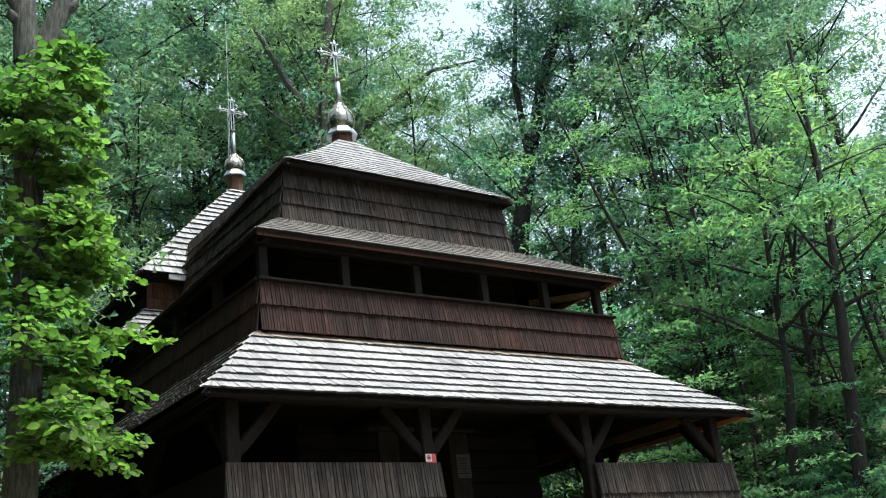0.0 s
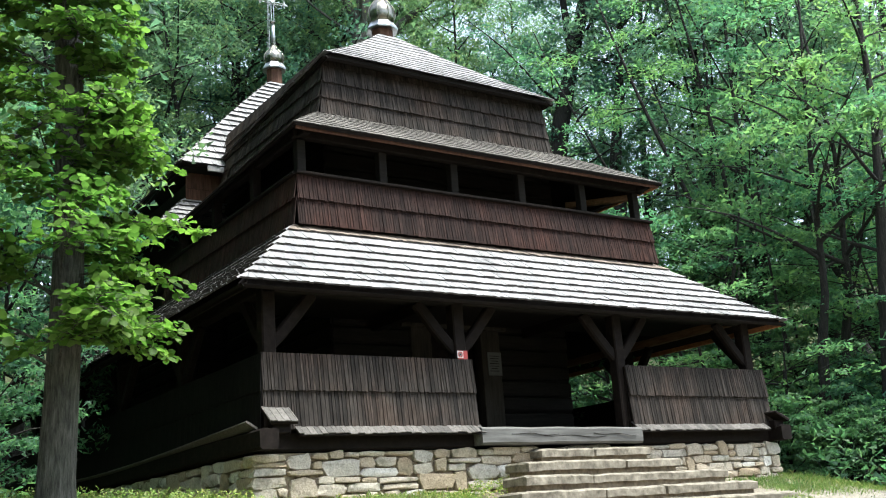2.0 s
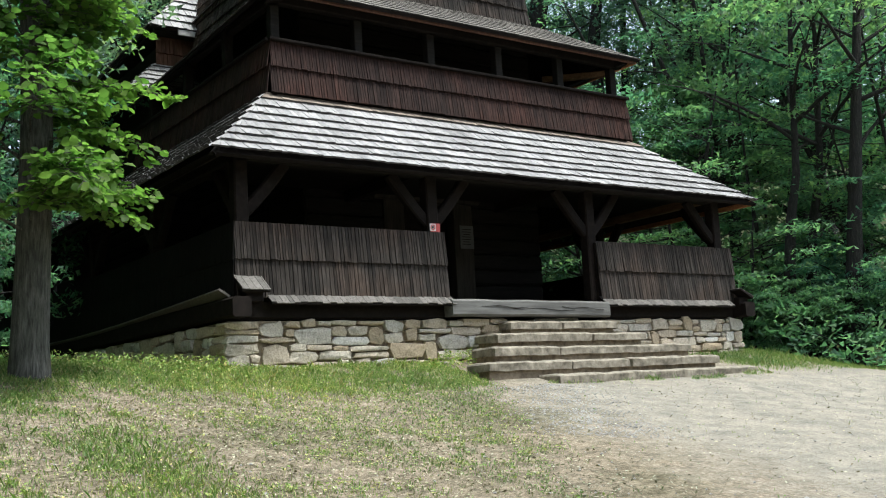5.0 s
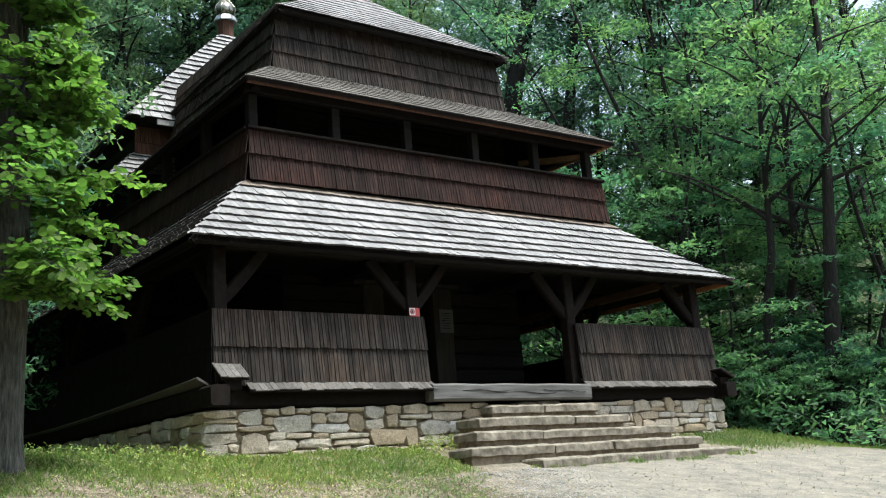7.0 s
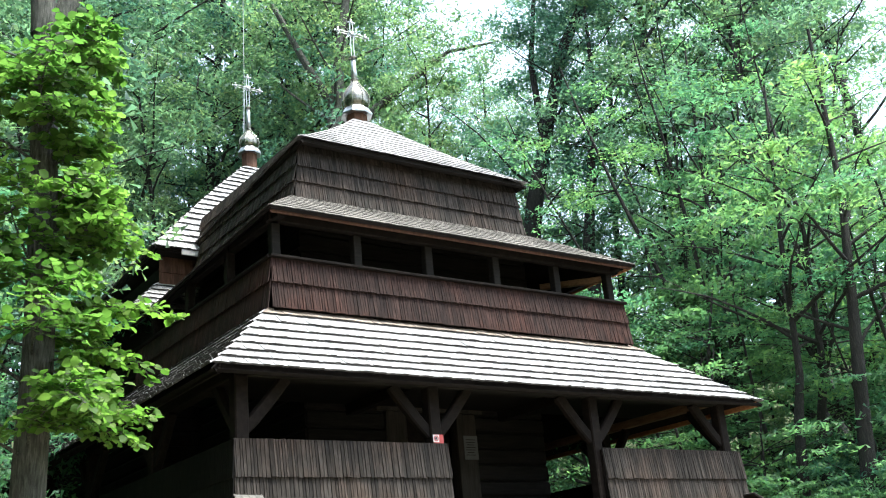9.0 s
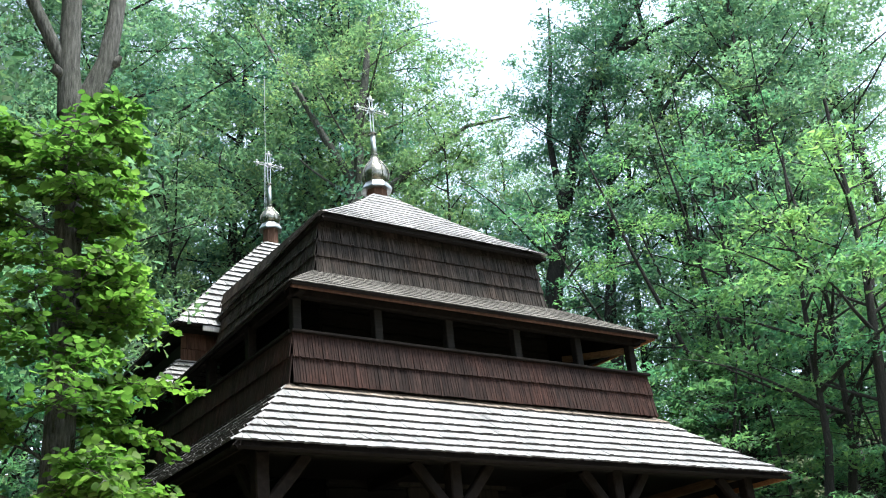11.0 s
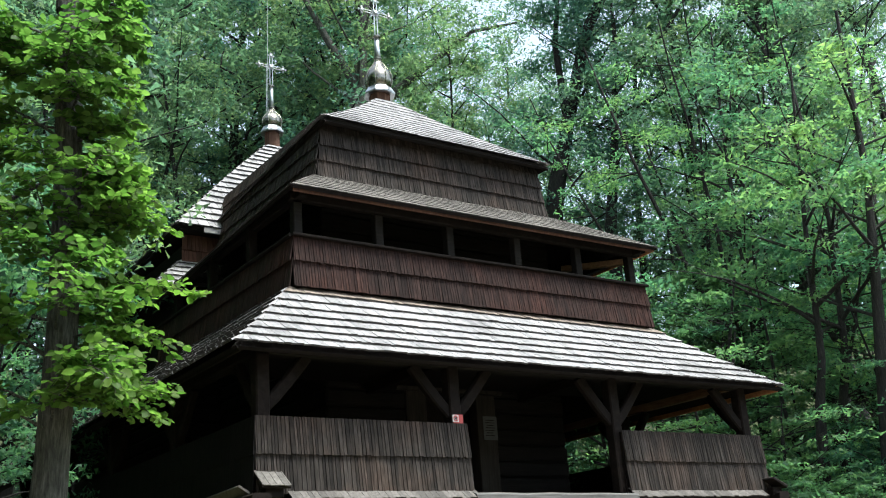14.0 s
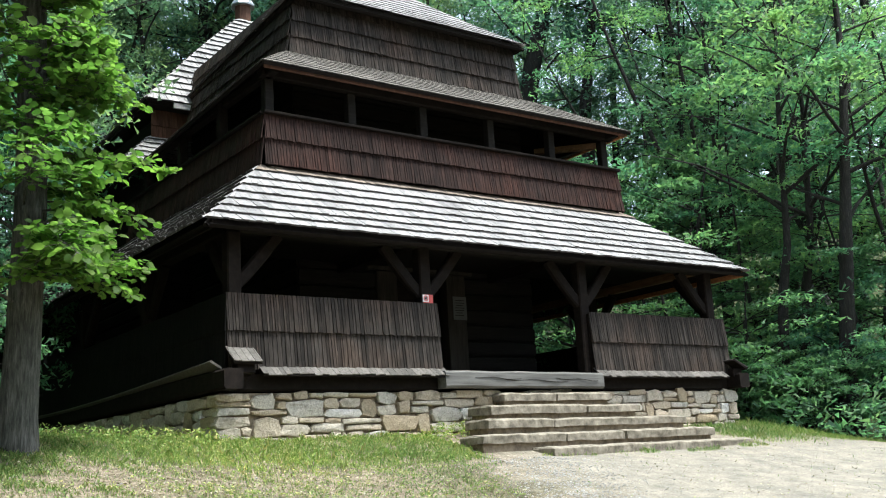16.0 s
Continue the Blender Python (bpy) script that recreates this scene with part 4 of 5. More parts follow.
def place(tree, x, y, turn, size=1.0):
    return copy_thing(tree, pose(x, y, ground_z(x, y), 0, 0, turn) @ Matrix.Diagonal((size, size, size, 1)))


def forest():
    rg = random.Random(5)
    specs = ((27, 8, 5.0, 0.27, 26, 165, 112, 0.165, "tall dark-stemmed broadleaf tree in full leaf"),
             (25, 4, 4.6, 0.20, 30, 165, 112, 0.155, "tall hornbeam with leaves down to the undergrowth"),
             (30, 10, 5.6, 0.33, 26, 200, 112, 0.165, "high oak with spreading limbs and open crown"),
             (19, 3, 3.8, 0.13, 26, 160, 115, 0.145, "slender young beech with layered sprays of leaves"),
             (9, 0.8, 2.6, 0.07, 22, 110, 125, 0.125, "low understorey tree with leaves near the ground"),
             (2.0, 0.1, 1.1, 0.02, 14, 60, 80, 0.085, "leafy green shrub at the forest edge"),
             (26, 3, 5.5, 0.25, 22, 90, 50, 0.5, "tall dense broadleaf tree of the surrounding wood"))
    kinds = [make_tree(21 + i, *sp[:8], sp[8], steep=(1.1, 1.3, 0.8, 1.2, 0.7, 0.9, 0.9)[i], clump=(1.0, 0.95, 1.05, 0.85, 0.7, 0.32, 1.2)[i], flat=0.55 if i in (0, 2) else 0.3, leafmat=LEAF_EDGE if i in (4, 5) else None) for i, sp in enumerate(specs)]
    spots = []
    for r, n, ks in ((30, 9, (1, 3, 3)), (36, 12, (0, 1, 2, 3)), (45, 14, (0, 1, 2)), (58, 14, (6,))):
        for i in range(n):
            az = radians(-6 + 84 * (i + rg.uniform(0.1, 0.9)) / n)
            d = r * rg.uniform(0.93, 1.1)
            x, y = d * math.sin(az), d * math.cos(az)
            if math.degrees(az) > 64 or (math.degrees(az) > 47 and r < 40 and i % 2):
                continue
            if 27.5 < math.degrees(az) < 33.5 and r < 40:
                continue
            if abs(x - CX) < 8 and 9 < y < 33:
                continue
            if 39 < math.degrees(az) < 48 and r < 40:
                continue
            if r > 50 and math.degrees(az) > 36:
                continue
            high = 33 < math.degrees(az) < 45 and r > 33
            spots.append((1 if high and r < 50 else 3 if high else rg.choice(ks), x, y, rg.uniform(0.85, 1.12)))
    # beside and behind the camera's left, many unseen and added to shade the church's left side, and behind the nave
    spots += [(k, x, y, 1.0) for k, x, y in ((1, -4, 17), (3, 0.2, 20), (0, -2, 26), (1, -7, 24), (2, -4, 34), (0, -12, 14), (3, 1.2, 26), (4, 1.5, 22.5), (4, -1.5, 16),
                                            (1, -6, 9), (0, -9, 4), (2, 7.5, 37), (0, 12, 40), (1, 4, 35), (0, 9.5, 45), (4, 0, 24), (4, 3, 29), (4, 19.5, 22.5), (4, 20.5, 26), (3, 24, 28), (4, 18.5, 19.5), (1, -3, 12), (1, -1.5, 30), (1, 0.4, 15.4), (1, -0.8, 18.2), (1, 1.0, 24), (6, -8, 14), (6, -9, 19), (6, -9, 24), (6, -10, 30), (6, -12, 17), (1, -3, 15), (1, -3.5, 21), (5, 0.6, 14.2), (5, 1.6, 15.5), (5, -0.4, 13.4), (5, 2.2, 17.5), (5, 0.9, 17.0), (5, 2.4, 14.6), (4, -0.6, 15.6), (4, 1.4, 19), (4, -1.8, 18), (4, 0.4, 27), (1, 5, 30.5), (2, 7.5, 37), (0, 3.5, 39), (6, 8.5, 46), (4, 3.6, 24.5), (4, 4.0, 21), (1, -0.2, 21), (1, 0.5, 27.5), (1, 1.5, 33), (6, -4, 17))]
    # a ring of unseen trees behind the camera, added to keep low sky light off the church
    for i in range(17):
        az = radians(135 + 215 * (i + rg.uniform(0.2, 0.8)) / 17)
        d = rg.uniform(15, 20) if az > radians(215) else rg.uniform(24, 30)
        spots.append((6, d * math.sin(az), d * math.cos(az), rg.uniform(0.8, 1.05)))
    # high trees behind the nave
    for az, d, k, s in ((15, 41, 2, 1.15), (19, 39, 2, 1.2), (22.5, 43, 0, 1.35), (26, 40, 2, 1.2), (29, 45, 2, 1.3), (32, 41, 0, 1.2), (34.5, 47, 2, 1.1), (24, 50, 6, 1.4), (17, 50, 6, 1.4), (30, 52, 6, 1.4), (46, 38, 1, 1.1), (50, 36, 0, 1.1), (55, 34, 1, 1.1), (58, 42, 1, 1.15), (61, 39, 0, 1.1), (56.5, 48, 2, 1.1)):
        spots.append((k, d * math.sin(radians(az)), d * math.cos(radians(az)), s))
    # forest edge right of the church
    spots += [(k, x, y, s) for k, x, y, s in ((4, 21.5, 17.5, 1.0), (4, 24, 15.5, 1.1), (4, 23, 20, 1.0), (4, 27, 21, 1.2), (4, 28, 14, 1.1), (4, 22, 24, 1.1),
                                              (5, 17.9, 14.3, 1.0), (5, 18.6, 13.6, 0.9), (5, 19.6, 13.0, 1.1), (5, 20.4, 12.0, 0.9), (5, 19.0, 15.0, 1.3), (5, 21.3, 11.0, 1.0), (5, 20.9, 13.8, 1.4), (5, 17.7, 15.6, 1.2),
                                              (5, 22.2, 12.6, 1.4), (5, 1.7, 12.6, 0.5), (5, 0.9, 13.1, 0.6))]
    for k, x, y, s in spots:
        place(kinds[k], x, y, rg.uniform(0, 360), s)
    for i, t in enumerate(kinds):
        x, y = (34 + 7 * i, 40 + 5 * (i % 2)) if i != 5 else (23.0, 10.4)
        t.location = (x, y, ground_z(x, y))

    def single(seed, x, y, rel, height, lo, cr, r0, limbs, clumps, label, extra=(), mat=None, leafmat=None):
        g = ground_z(x, y)
        trunk = [(a - x, b - y, c - g) for a, b, c in [(x, y, g - 0.4)] + rel]
        ex = [([(a - x, b - y, c - g) for a, b, c in p], r) for p, r in extra]
        t = make_tree(seed, height, lo, cr, r0, limbs, clumps, 130, 0.155, label, trunk, leafmat, 0.8, mat, ex, flat=0.5 if leafmat is None else 0.28)
        t.location = (x, y, g)

    single(61, 22.2, 26.0, [(22.4, 25.6, 12.2), (22.8, 25.2, 15.0), (23.2, 24.8, 17.1), (24.0, 24.1, 20.7), (25.0, 23.1, 23.3), (26.0, 22.0, 25.5), (27.0, 21.0, 27.5)], 26, 13, 4.2, 0.40, 16, 170,
           "thick leaning oak with dark twisting limbs", [([(23.2, 24.8, 17.1), (23.4, 25.2, 20.5), (23.9, 25.0, 24.0), (24.2, 25.0, 26.5)], 0.16), ([(25.0, 23.1, 23.3), (26.6, 21.4, 24.2), (28.2, 19.8, 25.0)], 0.15)])
    single(62, 23.3, 23.6, [(23.3, 23.4, 12.8), (23.5, 23.1, 15.0), (23.9, 22.7, 19.2), (24.0, 22.7, 21.8)], 20, 12, 2.6, 0.26, 6, 70, "slim bare-stemmed tree with long rising branches",
           [([(23.7, 22.8, 17.6), (25.0, 21.5, 19.4), (25.8, 20.6, 21.1), (26.6, 19.6, 22.6)], 0.12), ([(23.6, 23.0, 16.6), (25.6, 21.0, 17.8), (27.4, 19.0, 20.2), (28.6, 17.6, 22.4)], 0.12)])
    single(63, 18.2, 31.2, [(18.3, 31.0, 12.0), (18.3, 31.0, 19.4), (18.6, 30.8, 22.4), (19.0, 30.6, 25.5), (19.2, 30.4, 28.0)], 28, 21, 5.0, 0.45, 12, 120, "old oak with forked limbs behind the tower",
           mat=BARK, extra=[([(18.3, 31.0, 20.4), (17.4, 31.5, 22.4), (16.6, 31.9, 24.4), (15.7, 32.4, 26.4), (15.1, 32.7, 27.8)], 0.2), ([(18.4, 31.0, 18.6), (19.7, 30.1, 20.2), (20.8, 29.4, 21.2), (22.1, 28.4, 22.4), (23.5, 27.3, 22.6)], 0.2)])
    for seed, pts, r in ((71, [(19.4, 14.2, 2.9), (19.5, 14.0, 4.9), (19.6, 13.8, 6.0), (19.6, 13.6, 9), (19.9, 13.4, 13)], 0.17), (72, [(20.4, 14.4, 2.9), (20.6, 14.2, 5.0), (20.8, 14.0, 6.2), (21.0, 13.9, 9.5), (21.0, 14.2, 13)], 0.17),
                         (73, [(19.9, 13.0, 2.4), (20.0, 12.8, 4.6), (20.1, 12.5, 7.2), (20.3, 12.3, 9.8), (20.3, 12.2, 14)], 0.24), (74, [(21.1, 16.9, 3.2), (21.2, 16.7, 6.9), (21.2, 16.7, 9.1), (21.2, 16.7, 12), (21.3, 16.6, 16)], 0.16)):
        x, y = pts[0][0], pts[0][1]
        single(seed, x, y, pts, pts[-1][2] - 1, 6.0, 3.0, r, 16, 24, "dark slender forest tree with layered leaf sprays", leafmat=LEAF_EDGE)


def stem_clump(seed, x, y, height, stems, sprays, base=0.0):
    """A tree of several thin stems that rise apart, with flat layered sprays of leaves."""
    rg, gen = random.Random(seed), np.random.default_rng(seed)
    tree = thing("tree", (x, y, ground_z(x, y)), "many-stemmed slender hornbeam with flat airy leaf layers", "tree", "forest trees")
    j, paths = Joined(), []
    foot = [Vector((0, 0, -0.3)), Vector((0.05, 0, base * 0.5)), Vector((0.0, 0.05, base))]
    if base:
        tube(j, foot, [0.17, 0.14, 0.13], 8, 0.05, rg)
    for k in range(stems):
        a = 6.28 * k / stems + rg.uniform(-0.4, 0.4)
        p = limb(rg, foot[2] if base else (0.2 * math.cos(a), 0.2 * math.sin(a), -0.2), (0.28 * math.cos(a), 0.28 * math.sin(a), 1), (height - base) * rg.uniform(0.8, 1.1), 8, 0, 0.07)
        r = rg.uniform(0.05, 0.10)
        tube(j, p, [r * (1 - 0.1 * i) for i in range(9)], 6, 0.05, rg)
        paths.append(p)
        for _ in range(7):
            i = rg.randint(2, 7)
            b = rg.uniform(0, 6.28)
            q = limb(rg, p[i], (math.cos(b), math.sin(b), rg.uniform(0.05, 0.5)), rg.uniform(1.2, 2.8), 4, 0.05, 0.15)
            tube(j, q, [0.022, 0.017, 0.012, 0.008, 0.004], 4)
            paths.append(q)
            paths.append(q)
    cents, spr = [], []
    for k in range(sprays):
        p = paths[k % len(paths)]
        u = rg.uniform(0.35, 1.0) * (len(p) - 1)
        i = min(int(u), len(p) - 2)
        c = p[i].lerp(p[i + 1], u - i)
        cents.append((c.x + rg.gauss(0, 0.4), c.y + rg.gauss(0, 0.4), c.z + rg.gauss(0, 0.12)))
        w = rg.uniform(0.5, 1.0)
        spr.append((w, w, w * 0.13))
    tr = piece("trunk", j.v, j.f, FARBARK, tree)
    tr.data.shade_smooth()
    v, f = leaf_arrays(gen, cents, spr, 90, 0.12, 0.45, 3)
    cr = new("crown", quad_mesh("crown", v, f, LEAF_EDGE))
    cr.parent = tree


forest()
for seed, x, y, hgt, n, sp, bs in ((81, 21.6, 17.2, 14, 5, 70, 4.0), (82, 23.5, 15.2, 15, 5, 50, 3.0), (83, 22.8, 19.8, 16, 5, 75, 3.5), (84, 24.8, 13.4, 14, 4, 50, 2.5), (85, 25.5, 18.0, 17, 5, 95, 4.0), (86, 22.3, 12.4, 9, 4, 40, 2.0),
                                   (87, 21.6, 13.3, 6.5, 4, 75, 0.6), (88, 22.9, 12.0, 7.0, 4, 75, 0.6), (89, 20.9, 15.4, 6.5, 4, 70, 0.6), (90, 18.2, 15.9, 5.0, 3, 55, 0.5), (91, 19.2, 17.2, 7.0, 4, 70, 0.8), (92, 18.7, 14.7, 3.6, 3, 40, 0.4)):
    stem_clump(seed, x, y, hgt, n, sp, bs)


# ---------------------------------------------------------------- the near tree beside the church
def near_tree():
    rg, gen = random.Random(8), np.random.default_rng(8)
    x0, y0 = 2.80, 11.3
    z0 = ground_z(x0, y0)
    tree = thing("hornbeam_tree", (x0, y0, z0), "grey-barked forked tree with bright green leafy lower branches", "tree")
    j = Joined()
    base = [(0, 0, -0.3), (0, 0, 0.0), (0.0, 0.0, 0.35), (0.03, 0, 1.2), (0.07, -0.03, 2.6), (0.05, 0, 4.0), (0.02, 0, 5.4), (0.02, 0, 6.3), (-0.02, 0, 6.7)]
    tube(j, base, [0.25, 0.215, 0.19, 0.175, 0.165, 0.155, 0.15, 0.165, 0.15], 20, 0.05, rg)
    tube(j, [(-0.02, 0, 6.5), (-0.08, 0, 7.2), (-0.09, 0.02, 8.2), (-0.02, 0.05, 10), (0.1, 0.1, 14)], [0.16, 0.13, 0.12, 0.10, 0.05], 14, 0.04, rg)
    tube(j, [(0.05, 0, 6.35), (0.18, -0.03, 6.85), (0.36, -0.06, 7.35), (0.44, -0.08, 8.0), (0.6, -0.1, 10), (1.0, 0, 13)], [0.13, 0.125, 0.12, 0.105, 0.09, 0.04], 14, 0.05, rg)
    tube(j, [(-0.08, 0, 7.1), (-0.28, 0.05, 7.5), (-0.48, 0.1, 7.95), (-1.0, 0.2, 9.2), (-1.6, 0.3, 12)], [0.09, 0.085, 0.08, 0.07, 0.03], 12, 0.04, rg)
    tube(j, [(0.38, -0.07, 7.30), (0.46, -0.12, 7.33), (0.50, -0.14, 7.42)], [0.075, 0.07, 0.03], 9, 0.1, rg)
    tube(j, [(-0.12, 0, 7.0), (-0.24, -0.06, 7.05), (-0.27, -0.08, 7.12)], [0.07, 0.065, 0.02], 9, 0.1, rg)
    leaves_c, leaves_d = [], []

    def spray(p):
        """Leaves along both sides of a branch and its side twigs."""
        L = len(p) - 1
        for i in range(1, L + 1):
            seg = p[i] - p[i - 1]
            d = seg.normalized()
            side = d.cross(Vector((0, 0, 1))).normalized()
            for s in (-1, 1):
                for _ in range(2):
                    tl = rg.uniform(0.2, 0.62) * (1.15 - 0.6 * i / L)
                    q = limb(rg, p[i - 1].lerp(p[i], rg.random()), d * 0.7 + side * s * rg.uniform(0.5, 1.1) + Vector((0, 0, rg.uniform(-0.25, 0.2))), tl, 4, 0.06, 0.15)
                    tube(j, q, [0.006, 0.005, 0.004, 0.003, 0.002], 3)
                    n = int(tl / 0.045)
                    for m in range(n):
                        u = (m + 0.5) / n * 4
                        k = min(int(u), 3)
                        leaves_c.append(q[k].lerp(q[k + 1], u - k))
                        t = (q[k + 1] - q[k]).normalized()
                        sd = t.cross(Vector((0, 0, 1)))
                        leaves_d.append((t * 0.55 + sd * (1 if m % 2 else -1) * 0.8).normalized())
    specs = []
    for k in range(56):
        a = rg.uniform(-3.6, 0.5)
        out = rg.uniform(0.55, 1.05) if a > -1.2 else rg.uniform(0.8, 1.9)
        specs.append((1.8 + 4.5 * (k + rg.random()) / 56, a, out * (1.0 if k < 42 else 0.75)))
    specs += [(3.15, -0.30, 1.5), (1.9, -0.35, 1.1), (3.9, -0.4, 1.1), (1.8, -0.6, 1.0), (2.0, -1.2, 1.2), (1.6, -1.7, 1.2), (1.5, -2.4, 1.5), (1.7, -2.9, 1.6), (2.6, -0.2, 1.15)]
    for z, a, ln in specs:
        s = Vector((0.05 * math.cos(a), 0.05 * math.sin(a), z))
        p = limb(rg, s, (math.cos(a), math.sin(a), rg.uniform(0.1, 0.5)), ln, 7, 0.055, 0.13)
        tube(j, p, [0.018, 0.016, 0.014, 0.011, 0.009, 0.007, 0.005, 0.003], 5)
        spray(p[2:] if ln > 0.8 else p[1:])
    # the high crown above, out of view, added to block sky light from the left
    cents = [(rg.gauss(-0.8, 2.2), rg.gauss(0.5, 2.2), rg.uniform(12.2, 17)) for _ in range(55)]
    v, f = leaf_arrays(gen, cents, np.tile((1.0, 1.0, 0.35), (55, 1)), 45, 0.26)
    top = new("crown", quad_mesh("crown", v, f, LEAF_NEAR))
    top.parent = tree
    trunk = piece("trunk", j.v, j.f, BARK, tree)
    trunk.data.shade_smooth()
    # each leaf is two halves folded along the midrib
    c, t = np.array([tuple(v) for v in leaves_c]), np.array([tuple(v) for v in leaves_d])
    n = len(c)
    nrm = gen.normal(0, 0.55, (n, 3)) + np.array((0, 0, 1.0))
    t = t + gen.normal(0, 0.25, (n, 3))
    t /= np.linalg.norm(t, axis=1, keepdims=True)
    b = np.cross(nrm, t)
    b /= np.linalg.norm(b, axis=1, keepdims=True)
    up = np.cross(t, b)
    L = gen.uniform(0.075, 0.135, (n, 1))
    W = L * gen.uniform(0.40, 0.52, (n, 1))
    v = np.stack([c, c + t * L * 0.3 + b * W * 0.85 + up * L * 0.05, c + t * L * 0.7 + b * W * 0.8 + up * L * 0.03, c + t * L - up * L * 0.12,
                  c + t * L * 0.7 - b * W * 0.8 + up * L * 0.03, c + t * L * 0.3 - b * W * 0.85 + up * L * 0.05], 1).reshape(-1, 3)
    k = np.arange(n)[:, None] * 6
    f = np.concatenate([k + np.array([[0, 1, 2, 3]]), k + np.array([[0, 3, 4, 5]])], 0)
    cr = new("leaves", quad_mesh("leaves", v, f, LEAF_NEAR))
    cr.parent = tree
    tagged(cr, kind="stuff")


near_tree()


def undergrowth():
    """Saplings, brambles and low leaves that hide the forest floor."""
    gen = np.random.default_rng(14)
    c = []
    while len(c) < 5200:
        az, d = radians(gen.uniform(-14, 66)), gen.uniform(17, 56)
        x, y = d * math.sin(az), d * math.cos(az)
        if 4.2 < x < 17.2 and y < 31:
            continue
        h = 0.5 + 0.5 * noise.noise((x * 0.25, y * 0.25, 3.0))
        c.append((x, y, ground_z(x, y) + gen.uniform(0.1, 0.5 + 2.6 * h * smooth(18, 26, d))))
    v, f = leaf_arrays(gen, c, np.tile((0.9, 0.9, 0.28), (len(c), 1)), 14, 0.16, 0.6, 3)
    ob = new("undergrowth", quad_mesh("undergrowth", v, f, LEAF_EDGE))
    tagged(ob, "green brambles, saplings and low leaves on the forest floor", "undergrowth", kind="stuff")


undergrowth()


# ---------------------------------------------------------------- grass, litter and pebbles
def scatter_blades():
    gen = np.random.default_rng(4)
    pts = []
    while len(pts) < 120000:
        x, y = gen.uniform(0.2, 19.5), gen.uniform(5.0, 13.6)
        if 5.55 < x < 15.7 and y > 12.46:
            continue
        if 8.7 < x < 13.7 and y > 10.9:
            continue
        wall = smooth(9.9, 11.2, y)
        side = x - (7.6 + 0.61 * (y - 9.2))
        left = 1 - smooth(-0.5, 0.15, side + 0.5 * noise.noise((x * 1.3, y * 1.3, 5.0)))
        right = smooth(13.6, 14.6, x) * smooth(10.6, 11.6, y)
        patch = noise.noise((x * 0.8, y * 0.8, 2.0)) * 0.5 + 0.5
        tuft = noise.noise((x * 2.7, y * 2.7, 7.0)) * 0.5 + 0.5
        tiny = noise.noise((x * 7.0, y * 7.0, 1.0)) * 0.5 + 0.5
        bend = 3.3 + 0.35 * smooth(9.8, 8.6, y) + 1.1 * smooth(7.6, 6.3, y)
        bare = 1 - smooth(0.12, 0.30 + 0.6 * smooth(8.6, 6.6, y), abs(x - bend - 0.2 * (tuft - 0.5)))
        weeds = (1 - smooth(2.7, 3.6, x)) * (0.25 + 0.75 * smooth(0.40, 0.6, patch * 0.5 + tuft * 0.5))
        want = max(left * wall * (0.45 + 0.55 * smooth(0.3, 0.55, tuft)), 0.75 * weeds, right * 0.8, left * 0.85 * smooth(0.40, 0.58, tuft) * smooth(0.36, 0.56, tiny), left * 0.34 * smooth(0.3, 0.6, patch),
                   0.8 * (9.4 < x < 13.9 and 10.55 < y < 10.85) * smooth(0.45, 0.6, tuft), 0.02 * smooth(0.6, 0.7, tiny))
        want *= 1 - 0.88 * bare * (1 - wall)
        if gen.random() < want:
            lush = max(wall, weeds * 0.9, right)
            pts.append((x, y, ground_z(x, y), 0.55 + 0.45 * lush, lush))
    p = np.array(pts)
    n = len(p)
    a = gen.uniform(0, 2 * np.pi, n)
    h = gen.uniform(0.02, 0.075, n) * p[:, 3] * np.where(gen.random(n) < 0.04, 1.9, 1.0)
    w = gen.uniform(0.0018, 0.004, n)
    lean = gen.uniform(0.1, 0.8, n) * h
    d = np.stack([np.cos(a), np.sin(a), 0 * a], 1)
    s = np.stack([-np.sin(a), np.cos(a), 0 * a], 1)
    b = p[:, :3] - np.array((0, 0, 0.006))
    up = np.array((0, 0, 1.0))
    mid = b + d * (lean * 0.35)[:, None] + up * (h * 0.6)[:, None]
    tip = b + d * lean[:, None] + up * h[:, None]
    sw = s * w[:, None]
    v = np.stack([b - sw, b + sw, mid + sw * 0.8, tip, mid - sw * 0.8], 1).reshape(-1, 3)
    lush = gen.random(n) < p[:, 4] * 1.1
    for mat, keep, label in ((GRASS, lush, "short fresh green grass on the bank before the church"), (DRYGRASS, ~lush, "sparse dry grass on the trodden bare soil")):
        g = v.reshape(-1, 5, 3)[keep].reshape(-1, 3)
        ob = new("grass", quad_mesh("grass", g, np.arange(len(g)).reshape(-1, 5), mat))
        tagged(ob, label, "grass", kind="stuff")
    # broad low herbs
    q = p[(p[:, 0] < 9.5) & (gen.random(n) < 0.10)]
    v, f = leaf_arrays(gen, q[:, :3] + np.array((0, 0, 0.035)), np.tile((0.05, 0.05, 0.02), (len(q), 1)), 3, 0.028, 0.45)
    # taller weeds along the shaded side of the plinth and round the near tree
    w = []
    while len(w) < 1300:
        x, y = gen.uniform(0.3, 5.45), gen.uniform(11.3, 13.6)
        if gen.random() < 0.25 + 0.75 * smooth(11.6, 12.3, y - 0.12 * (5.4 - x)):
            w.append((x, y, ground_z(x, y) + gen.uniform(0.03, 0.16)))
    for _ in range(260):
        x, y = gen.uniform(8.3, 9.6), gen.uniform(12.1, 12.42)
        w.append((x, y, ground_z(x, y) + gen.uniform(0.02, 0.22) * smooth(8.2, 9.0, x)))
    v2, f2 = leaf_arrays(gen, w, np.tile((0.06, 0.06, 0.03), (len(w), 1)), 5, 0.036, 0.8)
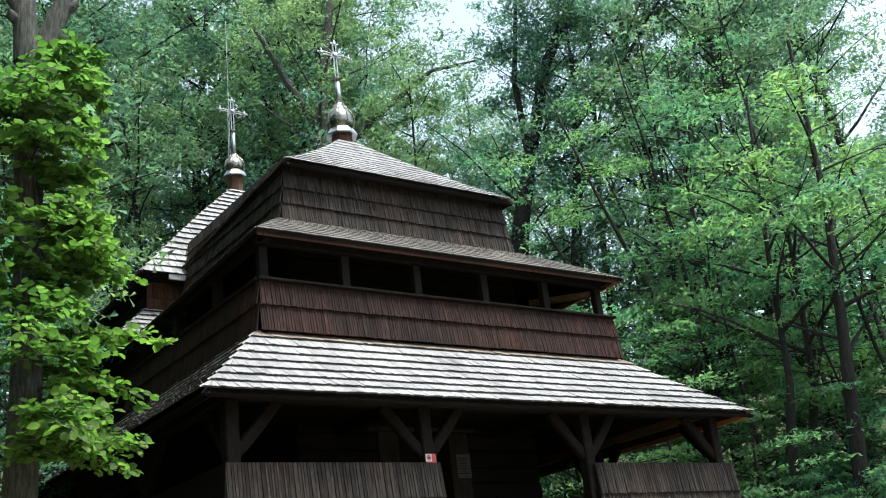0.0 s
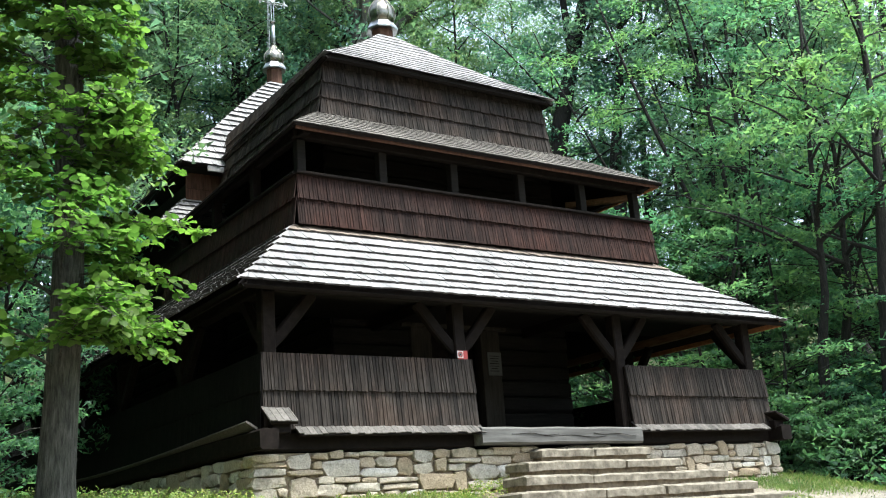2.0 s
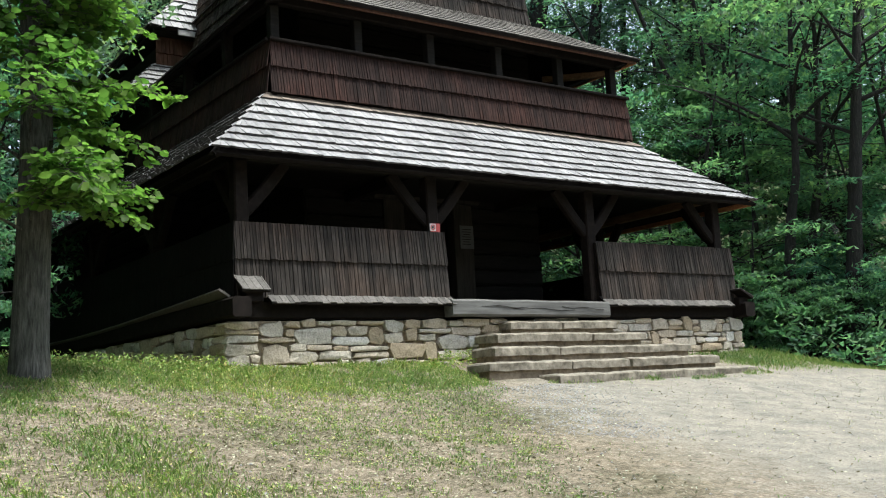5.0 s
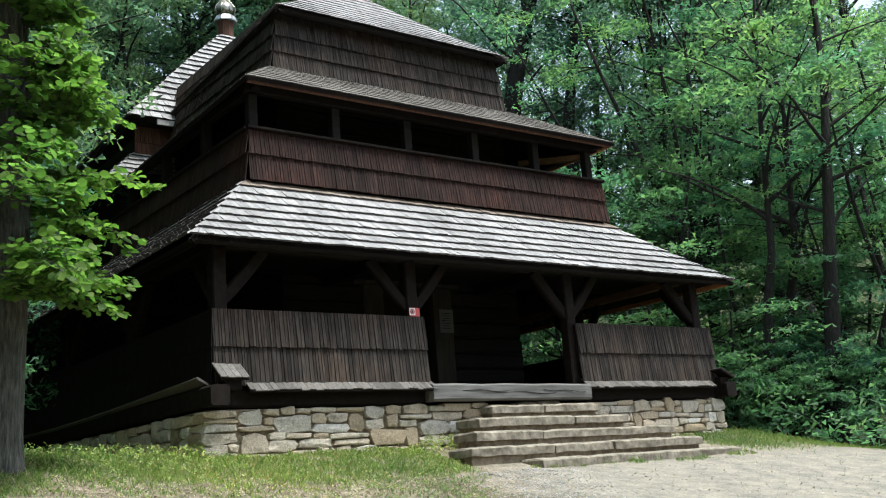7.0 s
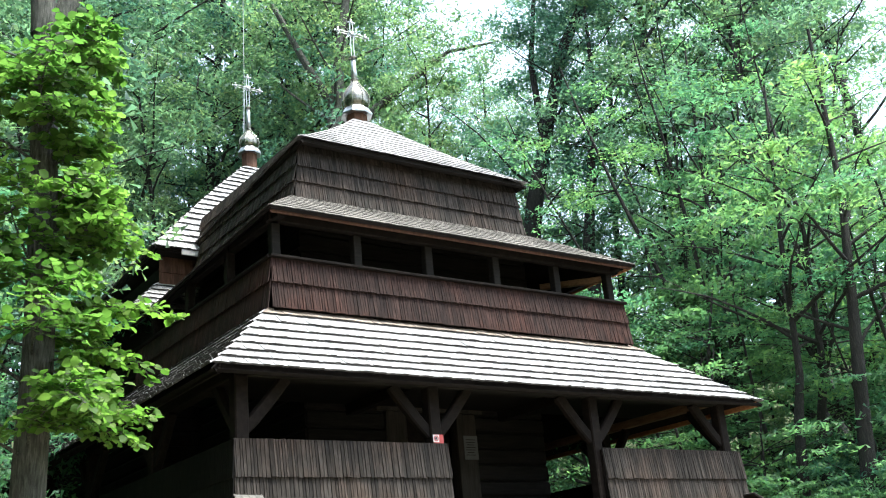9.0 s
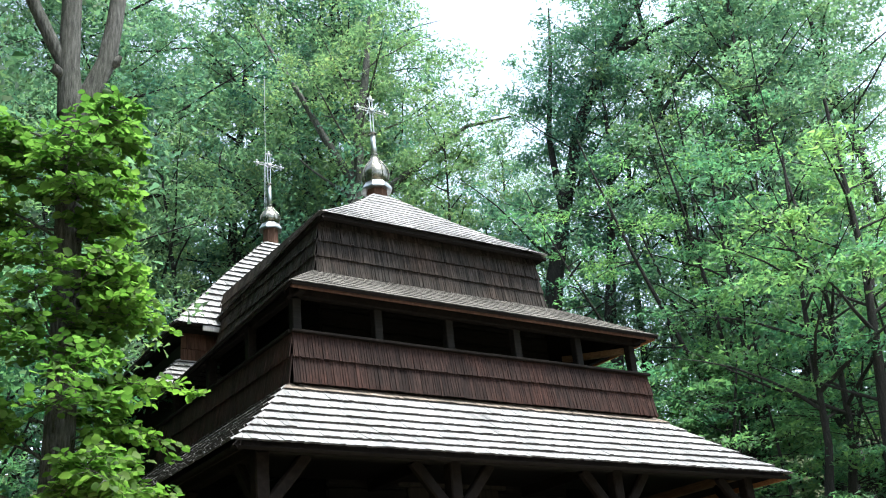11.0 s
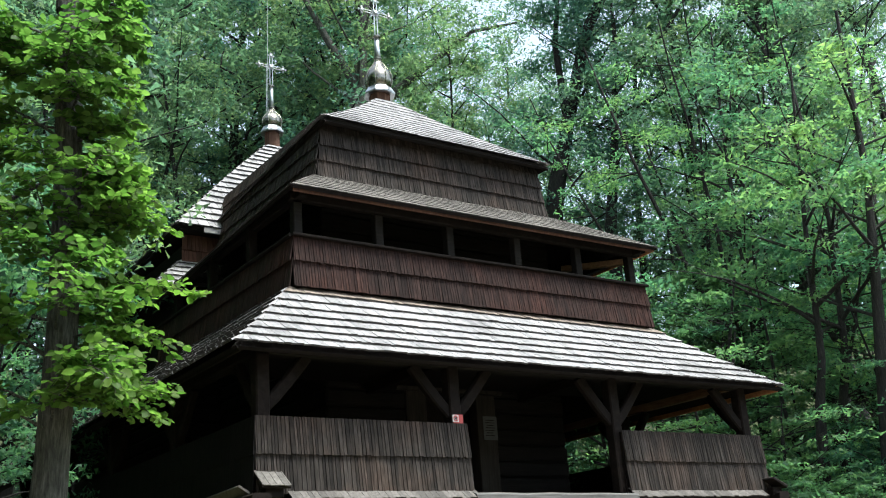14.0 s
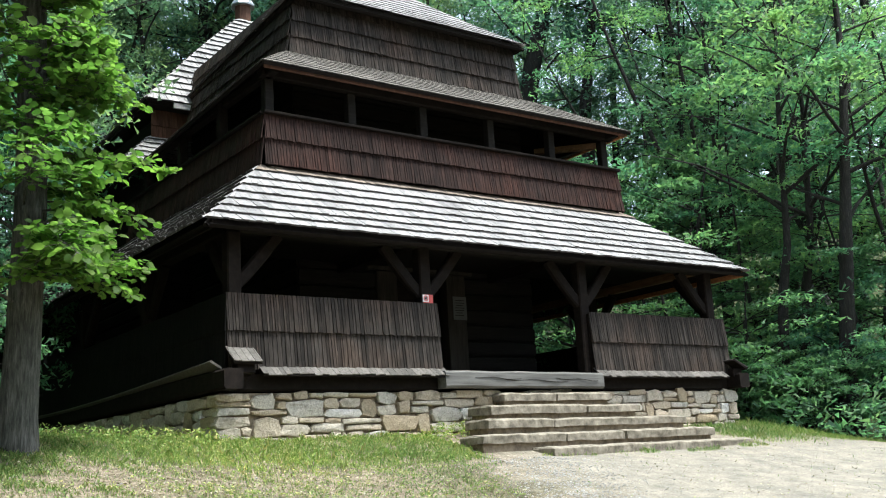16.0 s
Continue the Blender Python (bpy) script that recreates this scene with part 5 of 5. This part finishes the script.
    v, f = np.concatenate([v, v2]), np.concatenate([f, f2 + len(v)])
    ob = new("herbs", quad_mesh("herbs", v, f, GRASS))
    tagged(ob, "low broad-leaved herbs between the grass", "herbs", kind="stuff")
    # dry leaves and chips on the ground
    c = []
    while len(c) < 22000:
        x, y = gen.uniform(0, 16), gen.uniform(5, 11.8)
        if 8.6 < x < 13.9 and y > 10.7:
            continue
        if gen.random() < 0.08 + 0.92 * (1 - smooth(5.5, 7.6, x - 0.3 * (y - 8))):
            c.append((x, y, ground_z(x, y) + 0.006))
    v, f = leaf_arrays(gen, c, np.tile((0.02, 0.02, 0.002), (len(c), 1)), 1, 0.034, 0.35)
    ob = new("leaf_litter", quad_mesh("leaf_litter", v, f, LITTER))
    tagged(ob, "scattered dry leaves and wood chips", "litter", kind="stuff")
    j = Joined()
    rg = random.Random(3)
    tet = [(0, 1, 2), (0, 2, 3), (0, 3, 4), (0, 4, 1), (5, 2, 1), (5, 3, 2), (5, 4, 3), (5, 1, 4)]
    for _ in range(1300):
        x, y = rg.uniform(2, 17), rg.uniform(4, 10.7)
        r = rg.uniform(0.005, 0.016) * (1.5 if rg.random() < 0.06 else 1)
        o = Vector((x, y, ground_z(x, y) + r * 0.2))
        pt = [(0, 0, r * 0.7), (r, 0, 0), (0, r, 0), (-r, 0, 0), (0, -r, 0), (0, 0, -r)]
        j.add([o + Vector(k) * rg.uniform(0.7, 1.2) for k in pt], tet)
    for _ in range(2600):
        t, u = rg.random(), rg.gauss(0, 0.45)
        x, y = 9.1 - 1.9 * t + 0.85 * u + 0.3, 11.2 - 3.6 * t - 0.4 * u
        if 8.6 < x < 13.9 and y > 10.7:
            continue
        r = rg.uniform(0.006, 0.02)
        o = Vector((x, y, ground_z(x, y) + r * 0.15))
        pt = [(0, 0, r * 0.6), (r, 0, 0), (0, r, 0), (-r, 0, 0), (0, -r, 0), (0, 0, -r)]
        j.add([o + Vector(k) * rg.uniform(0.7, 1.2) for k in pt], tet)
    tagged(j.put("pebbles", GRAVEL), "small grey pebbles and gravel on the sandy path", "pebbles", kind="stuff")


DRYGRASS = leaf_mat("dry_grass_blade", [(0.0, (0.09, 0.18, 0.05)), (0.45, (0.16, 0.25, 0.08)), (0.75, (0.30, 0.29, 0.15)), (1.0, (0.42, 0.37, 0.25))], 0.3)
LITTER = leaf_mat("dry_leaf", [(0.0, (0.11, 0.085, 0.055)), (0.35, (0.25, 0.20, 0.14)), (0.85, (0.46, 0.42, 0.34)), (1.0, (0.17, 0.21, 0.08))], 0.15)
scatter_blades()
